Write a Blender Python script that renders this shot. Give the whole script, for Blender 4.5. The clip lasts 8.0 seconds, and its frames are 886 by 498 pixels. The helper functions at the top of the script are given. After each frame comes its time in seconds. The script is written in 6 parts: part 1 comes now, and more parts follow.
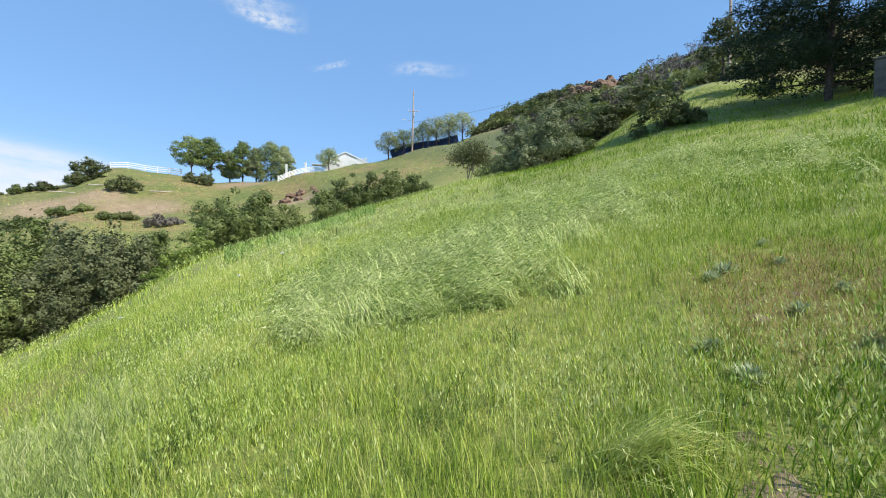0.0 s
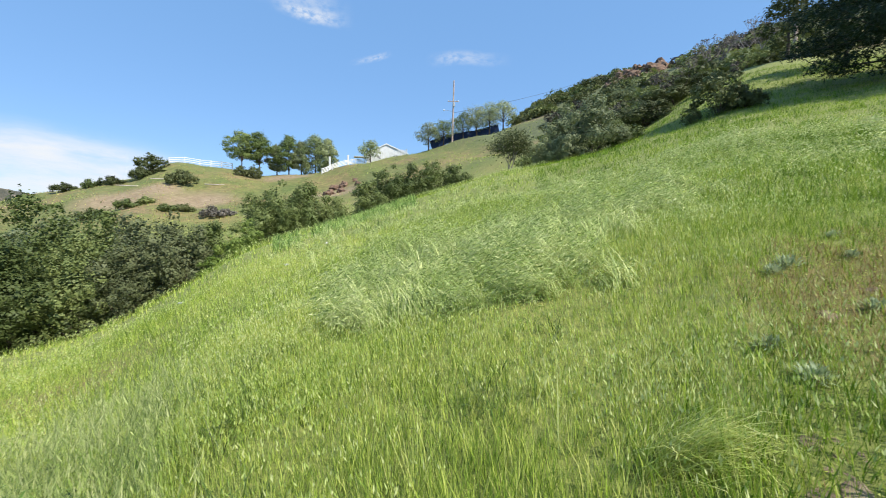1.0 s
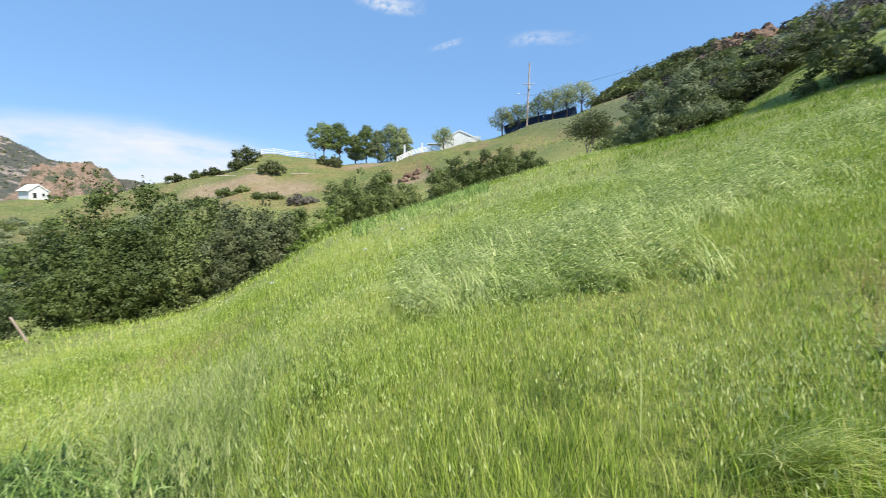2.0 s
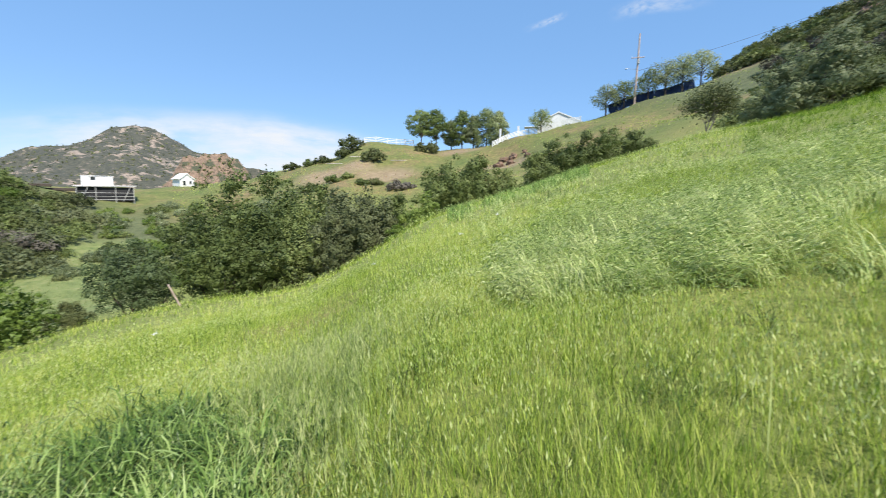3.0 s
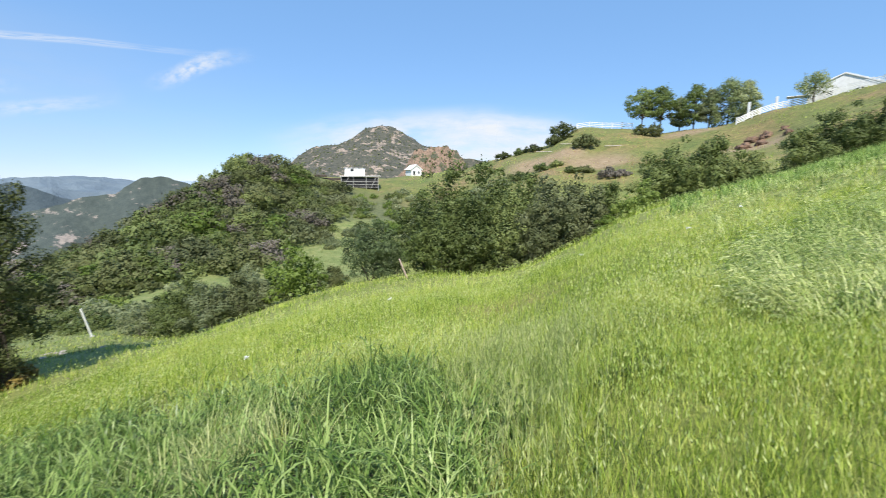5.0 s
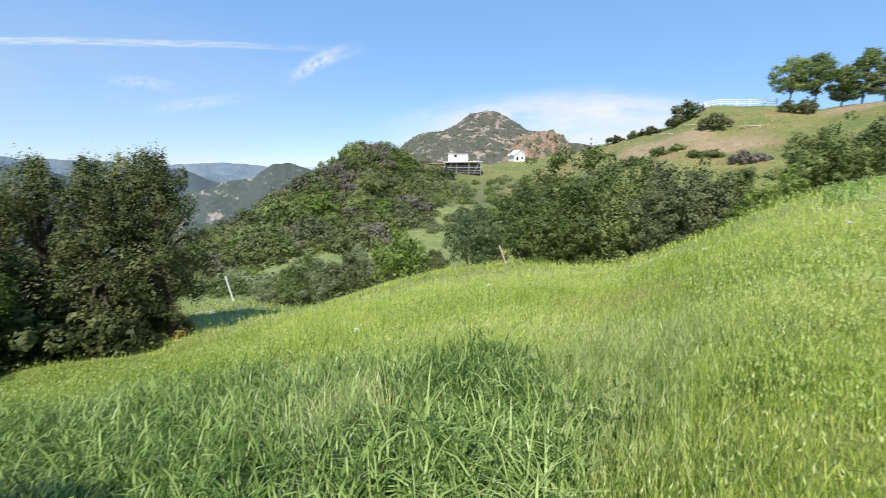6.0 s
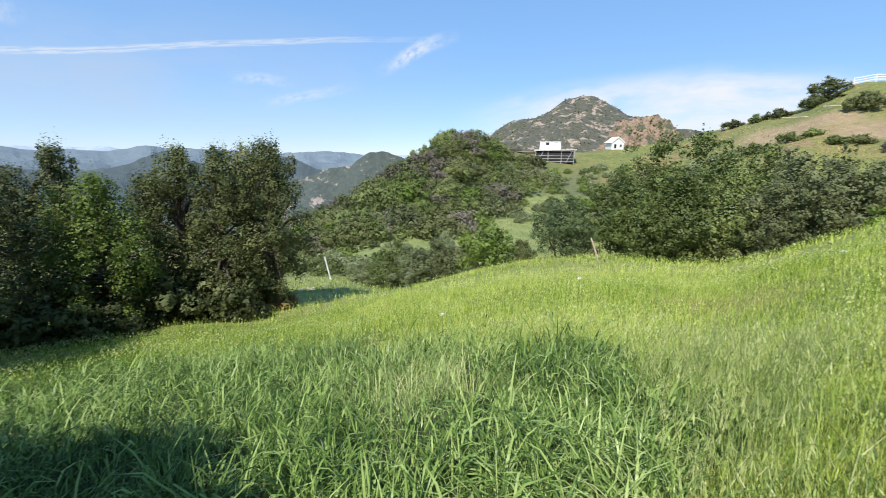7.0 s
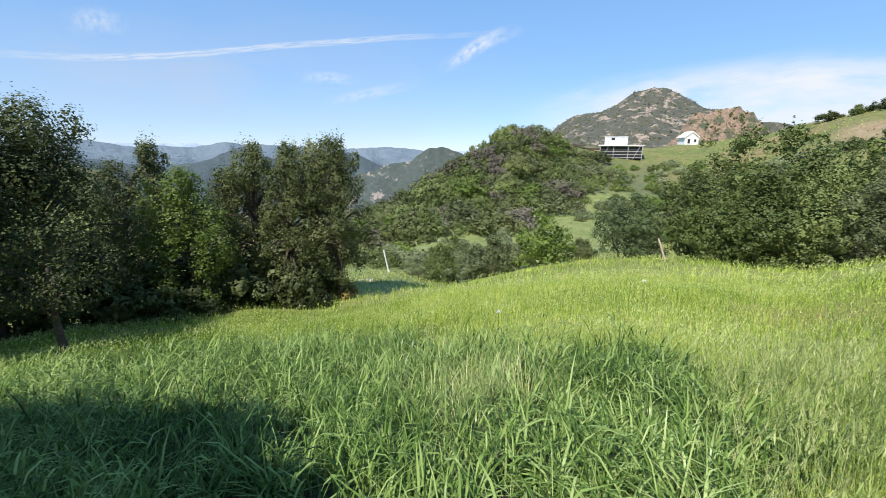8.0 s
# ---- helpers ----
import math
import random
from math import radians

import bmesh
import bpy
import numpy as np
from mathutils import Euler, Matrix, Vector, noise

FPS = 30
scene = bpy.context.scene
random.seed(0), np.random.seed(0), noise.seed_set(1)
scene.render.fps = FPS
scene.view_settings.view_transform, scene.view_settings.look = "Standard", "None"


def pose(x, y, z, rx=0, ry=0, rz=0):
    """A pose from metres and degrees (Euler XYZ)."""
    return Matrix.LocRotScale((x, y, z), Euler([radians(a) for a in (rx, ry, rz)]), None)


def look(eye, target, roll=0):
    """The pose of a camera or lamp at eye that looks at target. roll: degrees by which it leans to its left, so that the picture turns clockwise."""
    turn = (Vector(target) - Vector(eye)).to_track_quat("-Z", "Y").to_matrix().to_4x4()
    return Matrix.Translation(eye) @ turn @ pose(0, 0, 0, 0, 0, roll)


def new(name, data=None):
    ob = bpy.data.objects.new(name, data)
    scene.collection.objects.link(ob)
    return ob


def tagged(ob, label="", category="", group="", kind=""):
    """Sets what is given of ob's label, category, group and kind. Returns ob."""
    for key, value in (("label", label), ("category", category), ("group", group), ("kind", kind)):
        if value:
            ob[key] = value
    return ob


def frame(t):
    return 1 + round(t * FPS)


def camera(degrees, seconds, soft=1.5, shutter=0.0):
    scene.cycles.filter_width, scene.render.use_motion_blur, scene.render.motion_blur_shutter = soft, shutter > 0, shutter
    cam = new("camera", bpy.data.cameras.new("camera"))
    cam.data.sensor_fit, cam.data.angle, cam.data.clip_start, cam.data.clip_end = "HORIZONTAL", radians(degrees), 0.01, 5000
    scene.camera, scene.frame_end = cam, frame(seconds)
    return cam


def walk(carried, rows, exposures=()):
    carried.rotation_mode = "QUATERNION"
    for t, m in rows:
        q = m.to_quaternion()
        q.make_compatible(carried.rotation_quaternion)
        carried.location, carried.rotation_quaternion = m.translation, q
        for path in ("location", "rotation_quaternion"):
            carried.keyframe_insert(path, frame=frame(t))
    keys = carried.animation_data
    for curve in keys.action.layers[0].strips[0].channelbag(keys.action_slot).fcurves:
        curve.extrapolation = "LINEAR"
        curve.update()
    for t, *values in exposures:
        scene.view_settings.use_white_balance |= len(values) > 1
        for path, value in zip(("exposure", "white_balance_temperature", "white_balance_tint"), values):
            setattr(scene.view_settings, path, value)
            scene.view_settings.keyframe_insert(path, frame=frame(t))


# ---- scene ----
EYE = 1.7          # lens height above the foot of the tripod
ARM = 0.18         # the lens stands this far ahead of the pan axis
cam = camera(92.65, 8.0, soft=0.7, shutter=0.38)
TURNS = [  # seconds, tilt, roll, pan
    (0.0, 88.31, -0.10, 0.00), (0.5, 87.74, -0.09, 2.07), (1.0, 87.08, -0.17, 5.35), (1.5, 86.16, -0.19, 9.73),
    (3.0, 83.23, -0.41, 27.66), (3.5, 82.91, -0.42, 34.52), (4.0, 82.69, -0.47, 41.19), (4.5, 82.18, -0.53, 48.09),
    (6.0, 79.43, -0.65, 68.51), (6.5, 78.36, -0.71, 75.10), (7.0, 77.77, -0.74, 80.33), (7.5, 77.45, -0.71, 84.75),
    (8.0, 77.12, -0.75, 88.12),
]
walk(cam, [(t, pose(0, 0, EYE, a, b, c) @ pose(0, 0, -ARM)) for t, a, b, c in TURNS])

# ---------------------------------------------------------------- light
SUN_BEARING, SUN_HEIGHT = 238.0, 50.0


def way(b):
    """Unit vector on the plan; bearings in degrees, 0 along +y, growing towards -x."""
    return -math.sin(radians(b)), math.cos(radians(b))


world = bpy.data.worlds.new("sky")
scene.world = world
world.use_nodes = True
wn, wl = world.node_tree.nodes, world.node_tree.links
sky = wn.new("ShaderNodeTexSky")
sky.sky_type, sky.sun_disc = "NISHITA", False
sky.sun_elevation = radians(SUN_HEIGHT)
sky.sun_rotation = math.atan2(way(SUN_BEARING)[0], way(SUN_BEARING)[1])
sky.altitude, sky.air_density, sky.dust_density, sky.ozone_density = 1500, 1.0, 0.0, 2.2
veil = wn.new("ShaderNodeMix")  # thin even haze over the blue
veil.data_type = "RGBA"
veil.inputs["Factor"].default_value = 0.54
veil.inputs["B"].default_value = (1.62, 3.55, 6.75, 1)
wl.new(sky.outputs[0], veil.inputs["A"])
wl.new(veil.outputs["Result"], wn["Background"].inputs[0])
wn["Background"].inputs[1].default_value = 0.12

sun = new("sun", bpy.data.lights.new("sun", "SUN"))
sun.data.energy, sun.data.angle, sun.data.color = 4.9, radians(0.5), (1.0, 0.95, 0.87)
sx, sy = way(SUN_BEARING)
sun.matrix_world = look((0, 0, 0), (-sx, -sy, -math.tan(radians(SUN_HEIGHT)))) 
sun.location = (sx * 60, sy * 60, 90)
scene.view_settings.exposure = 0.42


# ---------------------------------------------------------------- materials
def material(name):
    m = bpy.data.materials.new(name)
    m.use_nodes = True
    n = m.node_tree.nodes
    return m, n, m.node_tree.links, n["Principled BSDF"]


def ramp(n, links, source, stops):
    r = n.new("ShaderNodeValToRGB")
    e = r.color_ramp.elements
    while len(e) < len(stops):
        e.new(0.5)
    for k, (p, c) in zip(e, stops):
        k.position, k.color = p, (*c, 1)
    links.new(source, r.inputs[0])
    return r.outputs[0]


def spots(n, links, scale, detail=4, rough=0.55, coords=None):
    t = n.new("ShaderNodeTexNoise")
    t.inputs["Scale"].default_value, t.inputs["Detail"].default_value, t.inputs["Roughness"].default_value = scale, detail, rough
    if coords is None:
        coords = n.new("ShaderNodeNewGeometry").outputs["Position"]
    links.new(coords, t.inputs["Vector"])
    return t.outputs["Fac"]


def blend(n, links, fac, a, b, how="MIX"):
    x = n.new("ShaderNodeMix")
    x.data_type, x.blend_type = "RGBA", how
    for sock, v in ((x.inputs["Factor"], fac), (x.inputs["A"], a), (x.inputs["B"], b)):
        if isinstance(v, (int, float)):
            sock.default_value = v
        elif isinstance(v, tuple):
            sock.default_value = (*v, 1)
        else:
            links.new(v, sock)
    return x.outputs["Result"]


def step(n, links, source, low, high):
    r = n.new("ShaderNodeMapRange")
    r.inputs["From Min"].default_value, r.inputs["From Max"].default_value = low, high
    r.interpolation_type = "SMOOTHSTEP"
    links.new(source, r.inputs["Value"])
    return r.outputs["Result"]


def bump(n, links, shader, height, strength, distance):
    b = n.new("ShaderNodeBump")
    b.inputs["Strength"].default_value, b.inputs["Distance"].default_value = strength, distance
    links.new(height, b.inputs["Height"])
    links.new(b.outputs[0], shader.inputs["Normal"])


def leafy(name, dark, mid, light, through_light=0.3, patch=0.35, rough=0.5):
    """Foliage: varies from plant to plant, from leaf to leaf and in soft patches; lets some light through."""
    m, n, l, p = material(name)
    info, geo = n.new("ShaderNodeObjectInfo"), n.new("ShaderNodeNewGeometry")
    a = n.new("ShaderNodeMath")
    a.operation = "MULTIPLY_ADD"
    l.new(geo.outputs["Random Per Island"], a.inputs[0])
    a.inputs[1].default_value = 0.2
    own = n.new("ShaderNodeMath")
    own.operation = "MULTIPLY"
    own.inputs[1].default_value = 1.15
    l.new(info.outputs["Random"], own.inputs[0])
    l.new(own.outputs[0], a.inputs[2])
    b = n.new("ShaderNodeMath")
    b.operation = "MULTIPLY_ADD"
    l.new(spots(n, l, patch), b.inputs[0])
    b.inputs[1].default_value = 0.9
    l.new(a.outputs[0], b.inputs[2])
    c = n.new("ShaderNodeMath")
    c.operation = "MULTIPLY"
    l.new(b.outputs[0], c.inputs[0])
    c.inputs[1].default_value = 0.43
    colour = ramp(n, l, c.outputs[0], ((0.15, dark), (0.5, mid), (0.85, light)))
    l.new(colour, p.inputs["Base Color"])
    p.inputs["Roughness"].default_value = rough
    p.inputs["Specular IOR Level"].default_value = 0.25
    t = n.new("ShaderNodeBsdfTranslucent")
    l.new(colour, t.inputs["Color"])
    mix = n.new("ShaderNodeMixShader")
    mix.inputs[0].default_value = through_light
    l.new(p.outputs[0], mix.inputs[1])
    l.new(t.outputs[0], mix.inputs[2])
    l.new(mix.outputs[0], n["Material Output"].inputs["Surface"])
    return m


def grassy(name, stops, patch, fine, through_light=0.4, rough=0.45):
    """Grass blades: colour drifts over the ground in patches and changes from blade to blade."""
    m, n, l, p = material(name)
    geo = n.new("ShaderNodeNewGeometry")
    a = n.new("ShaderNodeMath")
    a.operation = "MULTIPLY_ADD"
    l.new(geo.outputs["Random Per Island"], a.inputs[0])
    a.inputs[1].default_value = 0.8
    b = n.new("ShaderNodeMath")
    b.operation = "MULTIPLY_ADD"
    l.new(spots(n, l, patch, 3), b.inputs[0])
    b.inputs[1].default_value = 1.15
    c = n.new("ShaderNodeMath")
    c.operation = "MULTIPLY_ADD"
    l.new(spots(n, l, fine, 2), c.inputs[0])
    c.inputs[1].default_value, c.inputs[2].default_value = 0.55, -0.76
    l.new(c.outputs[0], b.inputs[2])
    l.new(b.outputs[0], a.inputs[2])
    colour = ramp(n, l, a.outputs[0], stops)
    l.new(colour, p.inputs["Base Color"])
    p.inputs["Roughness"].default_value = rough
    p.inputs["Specular IOR Level"].default_value = 0.12
    t = n.new("ShaderNodeBsdfTranslucent")
    l.new(colour, t.inputs["Color"])
    mix = n.new("ShaderNodeMixShader")
    mix.inputs[0].default_value = through_light
    l.new(p.outputs[0], mix.inputs[1])
    l.new(t.outputs[0], mix.inputs[2])
    l.new(mix.outputs[0], n["Material Output"].inputs["Surface"])
    return m


def plain(name, colour, other, scale, rough=0.7, metal=0.0, relief=0.3):
    """A painted, wooden or stone surface with grain and stains."""
    m, n, l, p = material(name)
    co = n.new("ShaderNodeTexCoord").outputs["Object"]
    f = spots(n, l, scale, 6, 0.6, co)
    l.new(ramp(n, l, f, ((0.35, other), (0.62, colour))), p.inputs["Base Color"])
    p.inputs["Roughness"].default_value, p.inputs["Metallic"].default_value = rough, metal
    bump(n, l, p, spots(n, l, scale * 6, 4, 0.6, co), relief, 0.02)
    return m


GRASS_STOPS = ((0.08, (0.085, 0.155, 0.022)), (0.30, (0.23, 0.345, 0.045)), (0.52, (0.43, 0.53, 0.085)), (0.72, (0.57, 0.63, 0.15)), (0.96, (0.63, 0.60, 0.22)))
M_GRASS = grassy("meadow_grass", GRASS_STOPS, 0.22, 4.5, 0.3, 0.5)
M_LUSH = grassy("lush_grass", ((0.10, (0.045, 0.10, 0.012)), (0.35, (0.12, 0.235, 0.02)), (0.6, (0.24, 0.36, 0.035)), (0.95, (0.42, 0.50, 0.08))), 0.22, 3.5, 0.3, 0.5)
M_OAT = grassy("oat_grass", ((0.10, (0.22, 0.31, 0.08)), (0.42, (0.44, 0.53, 0.18)), (0.85, (0.70, 0.72, 0.35))), 0.6, 4.0, 0.3)
M_UNDER = grassy("undergrass", ((0.10, (0.15, 0.23, 0.035)), (0.40, (0.36, 0.45, 0.07)), (0.8, (0.55, 0.58, 0.15))), 0.22, 4.5, 0.3)
M_STALK = grassy("pale_stalk", ((0.12, (0.26, 0.37, 0.06)), (0.45, (0.50, 0.58, 0.14)), (0.85, (0.70, 0.71, 0.28))), 0.22, 4.5, 0.35)
# dark green blades, darkened further to give shaded gaps below the tufts
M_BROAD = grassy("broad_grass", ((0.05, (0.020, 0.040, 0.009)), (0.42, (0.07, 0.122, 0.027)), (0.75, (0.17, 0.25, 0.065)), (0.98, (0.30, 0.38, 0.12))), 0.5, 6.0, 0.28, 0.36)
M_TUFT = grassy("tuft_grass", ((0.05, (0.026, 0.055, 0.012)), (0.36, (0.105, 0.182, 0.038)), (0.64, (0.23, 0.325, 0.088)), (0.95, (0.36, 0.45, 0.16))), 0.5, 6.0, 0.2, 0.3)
M_RIM = grassy("rim_grass", ((0.1, (0.09, 0.17, 0.035)), (0.5, (0.22, 0.345, 0.085)), (0.9, (0.38, 0.49, 0.15))), 0.3, 3.0, 0.3)
M_LODGED = grassy("lodged_grass", ((0.2, (0.17, 0.23, 0.07)), (0.5, (0.35, 0.42, 0.15)), (0.85, (0.60, 0.62, 0.29))), 0.5, 2.0, 0.3, 0.4)
M_DULL = grassy("valley_grass", ((0.1, (0.09, 0.125, 0.035)), (0.5, (0.19, 0.225, 0.065)), (0.9, (0.30, 0.305, 0.12))), 0.1, 1.5, 0.3, 0.6)
M_EAR = grassy("barley_ear", ((0.15, (0.33, 0.45, 0.10)), (0.5, (0.50, 0.59, 0.19)), (0.85, (0.69, 0.72, 0.34))), 0.5, 2.0, 0.4)
M_STUBBLE = grassy("dry_stubble", ((0.15, (0.20, 0.13, 0.05)), (0.5, (0.36, 0.23, 0.10)), (0.85, (0.50, 0.37, 0.18))), 0.5, 2.0, 0.15)
M_OAK = leafy("oak_leaf", (0.057, 0.07, 0.025), (0.116, 0.136, 0.048), (0.21, 0.225, 0.092), 0.25, rough=0.6)
M_DARKOAK = leafy("dark_oak_leaf", (0.05, 0.062, 0.023), (0.105, 0.125, 0.046), (0.20, 0.22, 0.092), 0.26, rough=0.6)
M_SCRUB = leafy("scrub_leaf", (0.075, 0.10, 0.028), (0.145, 0.185, 0.054), (0.25, 0.285, 0.095), 0.25, rough=0.55)
M_OLIVE = leafy("olive_scrub_leaf", (0.078, 0.092, 0.033), (0.13, 0.148, 0.054), (0.198, 0.21, 0.084), 0.3, rough=0.75)
M_GREYOAK = leafy("grey_oak_leaf", (0.07, 0.082, 0.033), (0.125, 0.145, 0.06), (0.215, 0.23, 0.115), 0.25, rough=0.6)
M_DRY = leafy("brown_scrub_leaf", (0.10, 0.085, 0.045), (0.17, 0.14, 0.075), (0.25, 0.205, 0.115), 0.2, rough=0.8)
M_RANCH = leafy("ranch_tree_leaf", (0.12, 0.165, 0.045), (0.195, 0.25, 0.072), (0.29, 0.345, 0.115), 0.3, rough=0.6)
# fresh green leaf darkened for shade and lens falloff on one oak
M_SHADED_YOUNG = leafy("shaded_young_oak_leaf", (0.05, 0.085, 0.018), (0.10, 0.15, 0.03), (0.19, 0.25, 0.055), 0.3)
M_WEED = leafy("weed_leaf", (0.27, 0.345, 0.18), (0.36, 0.43, 0.24), (0.47, 0.53, 0.33), 0.3)
M_BLUEOAK = leafy("blue_green_leaf", (0.062, 0.092, 0.036), (0.12, 0.162, 0.066), (0.21, 0.26, 0.12), 0.3, rough=0.55)
M_FRESH = leafy("fresh_leaf", (0.11, 0.17, 0.03), (0.18, 0.25, 0.05), (0.27, 0.335, 0.08), 0.35)
M_GREY = leafy("grey_scrub_leaf", (0.10, 0.09, 0.07), (0.155, 0.137, 0.108), (0.215, 0.19, 0.155), 0.12, rough=0.8)
M_SAGE = leafy("sage_leaf", (0.17, 0.205, 0.10), (0.28, 0.315, 0.16), (0.40, 0.425, 0.235), 0.42)
M_WILLOW = leafy("willow_leaf", (0.19, 0.24, 0.09), (0.32, 0.37, 0.16), (0.44, 0.47, 0.24), 0.4)
M_PINE = leafy("pine_needle", (0.016, 0.032, 0.014), (0.03, 0.055, 0.022), (0.06, 0.09, 0.035), 0.12)
M_RUST = leafy("rusty_leaf", (0.16, 0.12, 0.03), (0.26, 0.19, 0.05), (0.34, 0.27, 0.08), 0.3)
M_BARK = plain("bark", (0.11, 0.085, 0.065), (0.045, 0.035, 0.028), 5, 0.9, relief=0.8)
# grey-brown post wood, coloured darker in place of the pine's shade
M_SHADED_POST = plain("shaded_post_wood", (0.13, 0.12, 0.11), (0.07, 0.065, 0.06), 3, 0.9, relief=0.6)
M_TWIG = plain("grey_twig", (0.28, 0.24, 0.21), (0.16, 0.13, 0.12), 4, 0.9)
M_WHITE = plain("white_paint", (0.82, 0.82, 0.80), (0.70, 0.69, 0.66), 1.5, 0.5, relief=0.1)
M_ROOF = plain("pale_shingle", (0.74, 0.73, 0.71), (0.62, 0.60, 0.58), 3, 0.8)
M_POLE = plain("weathered_pole", (0.55, 0.43, 0.36), (0.36, 0.27, 0.22), 2, 0.85)
M_BLUE = plain("blue_screen_cloth", (0.022, 0.048, 0.14), (0.013, 0.03, 0.09), 0.8, 0.8)
M_BLACK = plain("black_skirt", (0.03, 0.03, 0.032), (0.018, 0.018, 0.02), 1.2, 0.8)
M_WIRE = plain("wire", (0.06, 0.06, 0.06), (0.04, 0.04, 0.04), 3, 0.6)
M_ROCK = plain("red_rock", (0.25, 0.155, 0.10), (0.065, 0.042, 0.03), 1.7, 0.9, relief=1.0)
M_STONE = plain("pale_rubble", (0.50, 0.44, 0.38), (0.30, 0.26, 0.22), 2.5, 0.9, relief=0.8)
M_CONCRETE = plain("grey_concrete", (0.46, 0.45, 0.43), (0.34, 0.33, 0.31), 2, 0.9)
M_GLASS, _n, _l, _p = material("dark_glass")
_p.inputs["Base Color"].default_value = (0.03, 0.035, 0.04, 1)
_p.inputs["Roughness"].default_value = 0.08


# ---------------------------------------------------------------- the lie of the land
# bearing, distance and height over the tripod's foot: the meadow's rim, the gully behind it, the slopes beyond, their crests
RIM = [(-90, 30, 9.9), (-60, 30, 9.3), (-42, 30, 8.6), (-29, 29, 8.3), (-17, 28, 6.5), (-11, 28, 5.9), (-3.5, 28, 5.3), (6.4, 26, 3.8),
       (16.6, 24, 2.2), (24, 22, 1.3), (31, 20, 0.5), (36.6, 18, -0.6), (42.6, 17, -1.4), (47, 17, -2.0), (53, 18, -2.3), (59, 19, -2.5),
       (65, 18, -2.7), (71, 17, -2.9), (78, 16, -3.1), (87, 15, -3.4), (95, 14, -3.5), (105, 14, -3.7), (115, 13, -3.2), (123, 12, -2.9),
       (131, 11, -2.4), (150, 11, -2.1), (180, 14, -0.9), (225, 20, 2.3)]
GULLY = [(-90, 40, 13.9), (-60, 45, 14.6), (-42, 45, 14.2), (-32, 46, 15.6), (-24, 42, 13.0), (-17, 40, 8.8), (-11, 42, 8.0), (-3, 45, 7.2),
         (6, 45, 4.8), (16, 42, 1.7), (24, 40, 0.3), (31, 38, -1.6), (37, 36, -3.4), (46, 36, -5.0), (60, 40, -6.1), (66, 42, -6.5),
         (73, 40, -6.8), (80, 36, -7.3), (87, 30, -7.2), (95, 26, -5.6), (105, 28, -6.1), (125, 26, -5.8), (136, 24, -4.7), (180, 25, -2.7),
         (225, 30, 2.7)]
SLOPE = [(-90, 80, 26.2), (-42, 75, 25.3), (-30, 75, 24.6), (-24, 75, 22.5), (-17, 75, 21.1), (-11, 75, 18.3), (-3.5, 75, 15.6), (6, 72, 11.8),
         (13, 75, 10.2), (20, 78, 7.8), (31, 80, 6.3), (40, 80, 6.2), (46, 75, 2.4), (53, 75, -1.6), (60, 72, -4.6), (66, 70, -5.0),
         (73, 65, -4.6), (80, 60, -4.6), (87, 50, -6.7), (95, 45, -8.3), (105, 50, -10.8), (115, 60, -13.3), (125, 50, -7.1), (136, 50, -5.3),
         (180, 60, -8.9), (225, 70, 7.8)]
CREST = [(-90, 120, 45.4), (-33, 120, 44.2), (-24, 120, 39.5), (-19, 125, 42.3), (-11.6, 130, 39.0), (-6.5, 135, 37.4), (-4, 110, 25.7),
         (1.8, 100, 21.9), (7, 100, 19.5), (10, 102, 18.2), (16.6, 105, 16.6), (19.4, 108, 15.3), (26, 110, 13.3), (31, 110, 14.2),
         (38, 112, 15.5), (41, 112, 11.9), (44, 112, 9.5), (49, 115, 7.3), (57, 125, 3.8), (66, 125, 3.4), (71, 118, 3.2), (75, 100, 5.4),
         (79, 90, 5.2), (82, 85, 2.6), (86, 80, -1.3), (89, 75, -3.9), (92, 70, -5.9), (98, 66, -8.4), (115, 110, -17.7), (126, 70, -1.4),
         (136, 70, 1.7), (180, 100, -12.4), (225, 120, 18.6)]


def ring(table, b):
    """Distance and height of one line of the land at the bearings b, softened a little along the way."""
    rows = np.array(table)
    rows = np.vstack([rows, rows[0] + (360, 0, 0)])
    out = []
    for k in (1, 2):
        v = 0
        for off, w in ((-2, 0.2), (-0.8, 0.2), (0, 0.2), (0.8, 0.2), (2, 0.2)):
            bb = (b + off + 90) % 360 - 90
            v = v + w * np.interp(bb, rows[:, 0], rows[:, k])
        out.append(v)
    return out


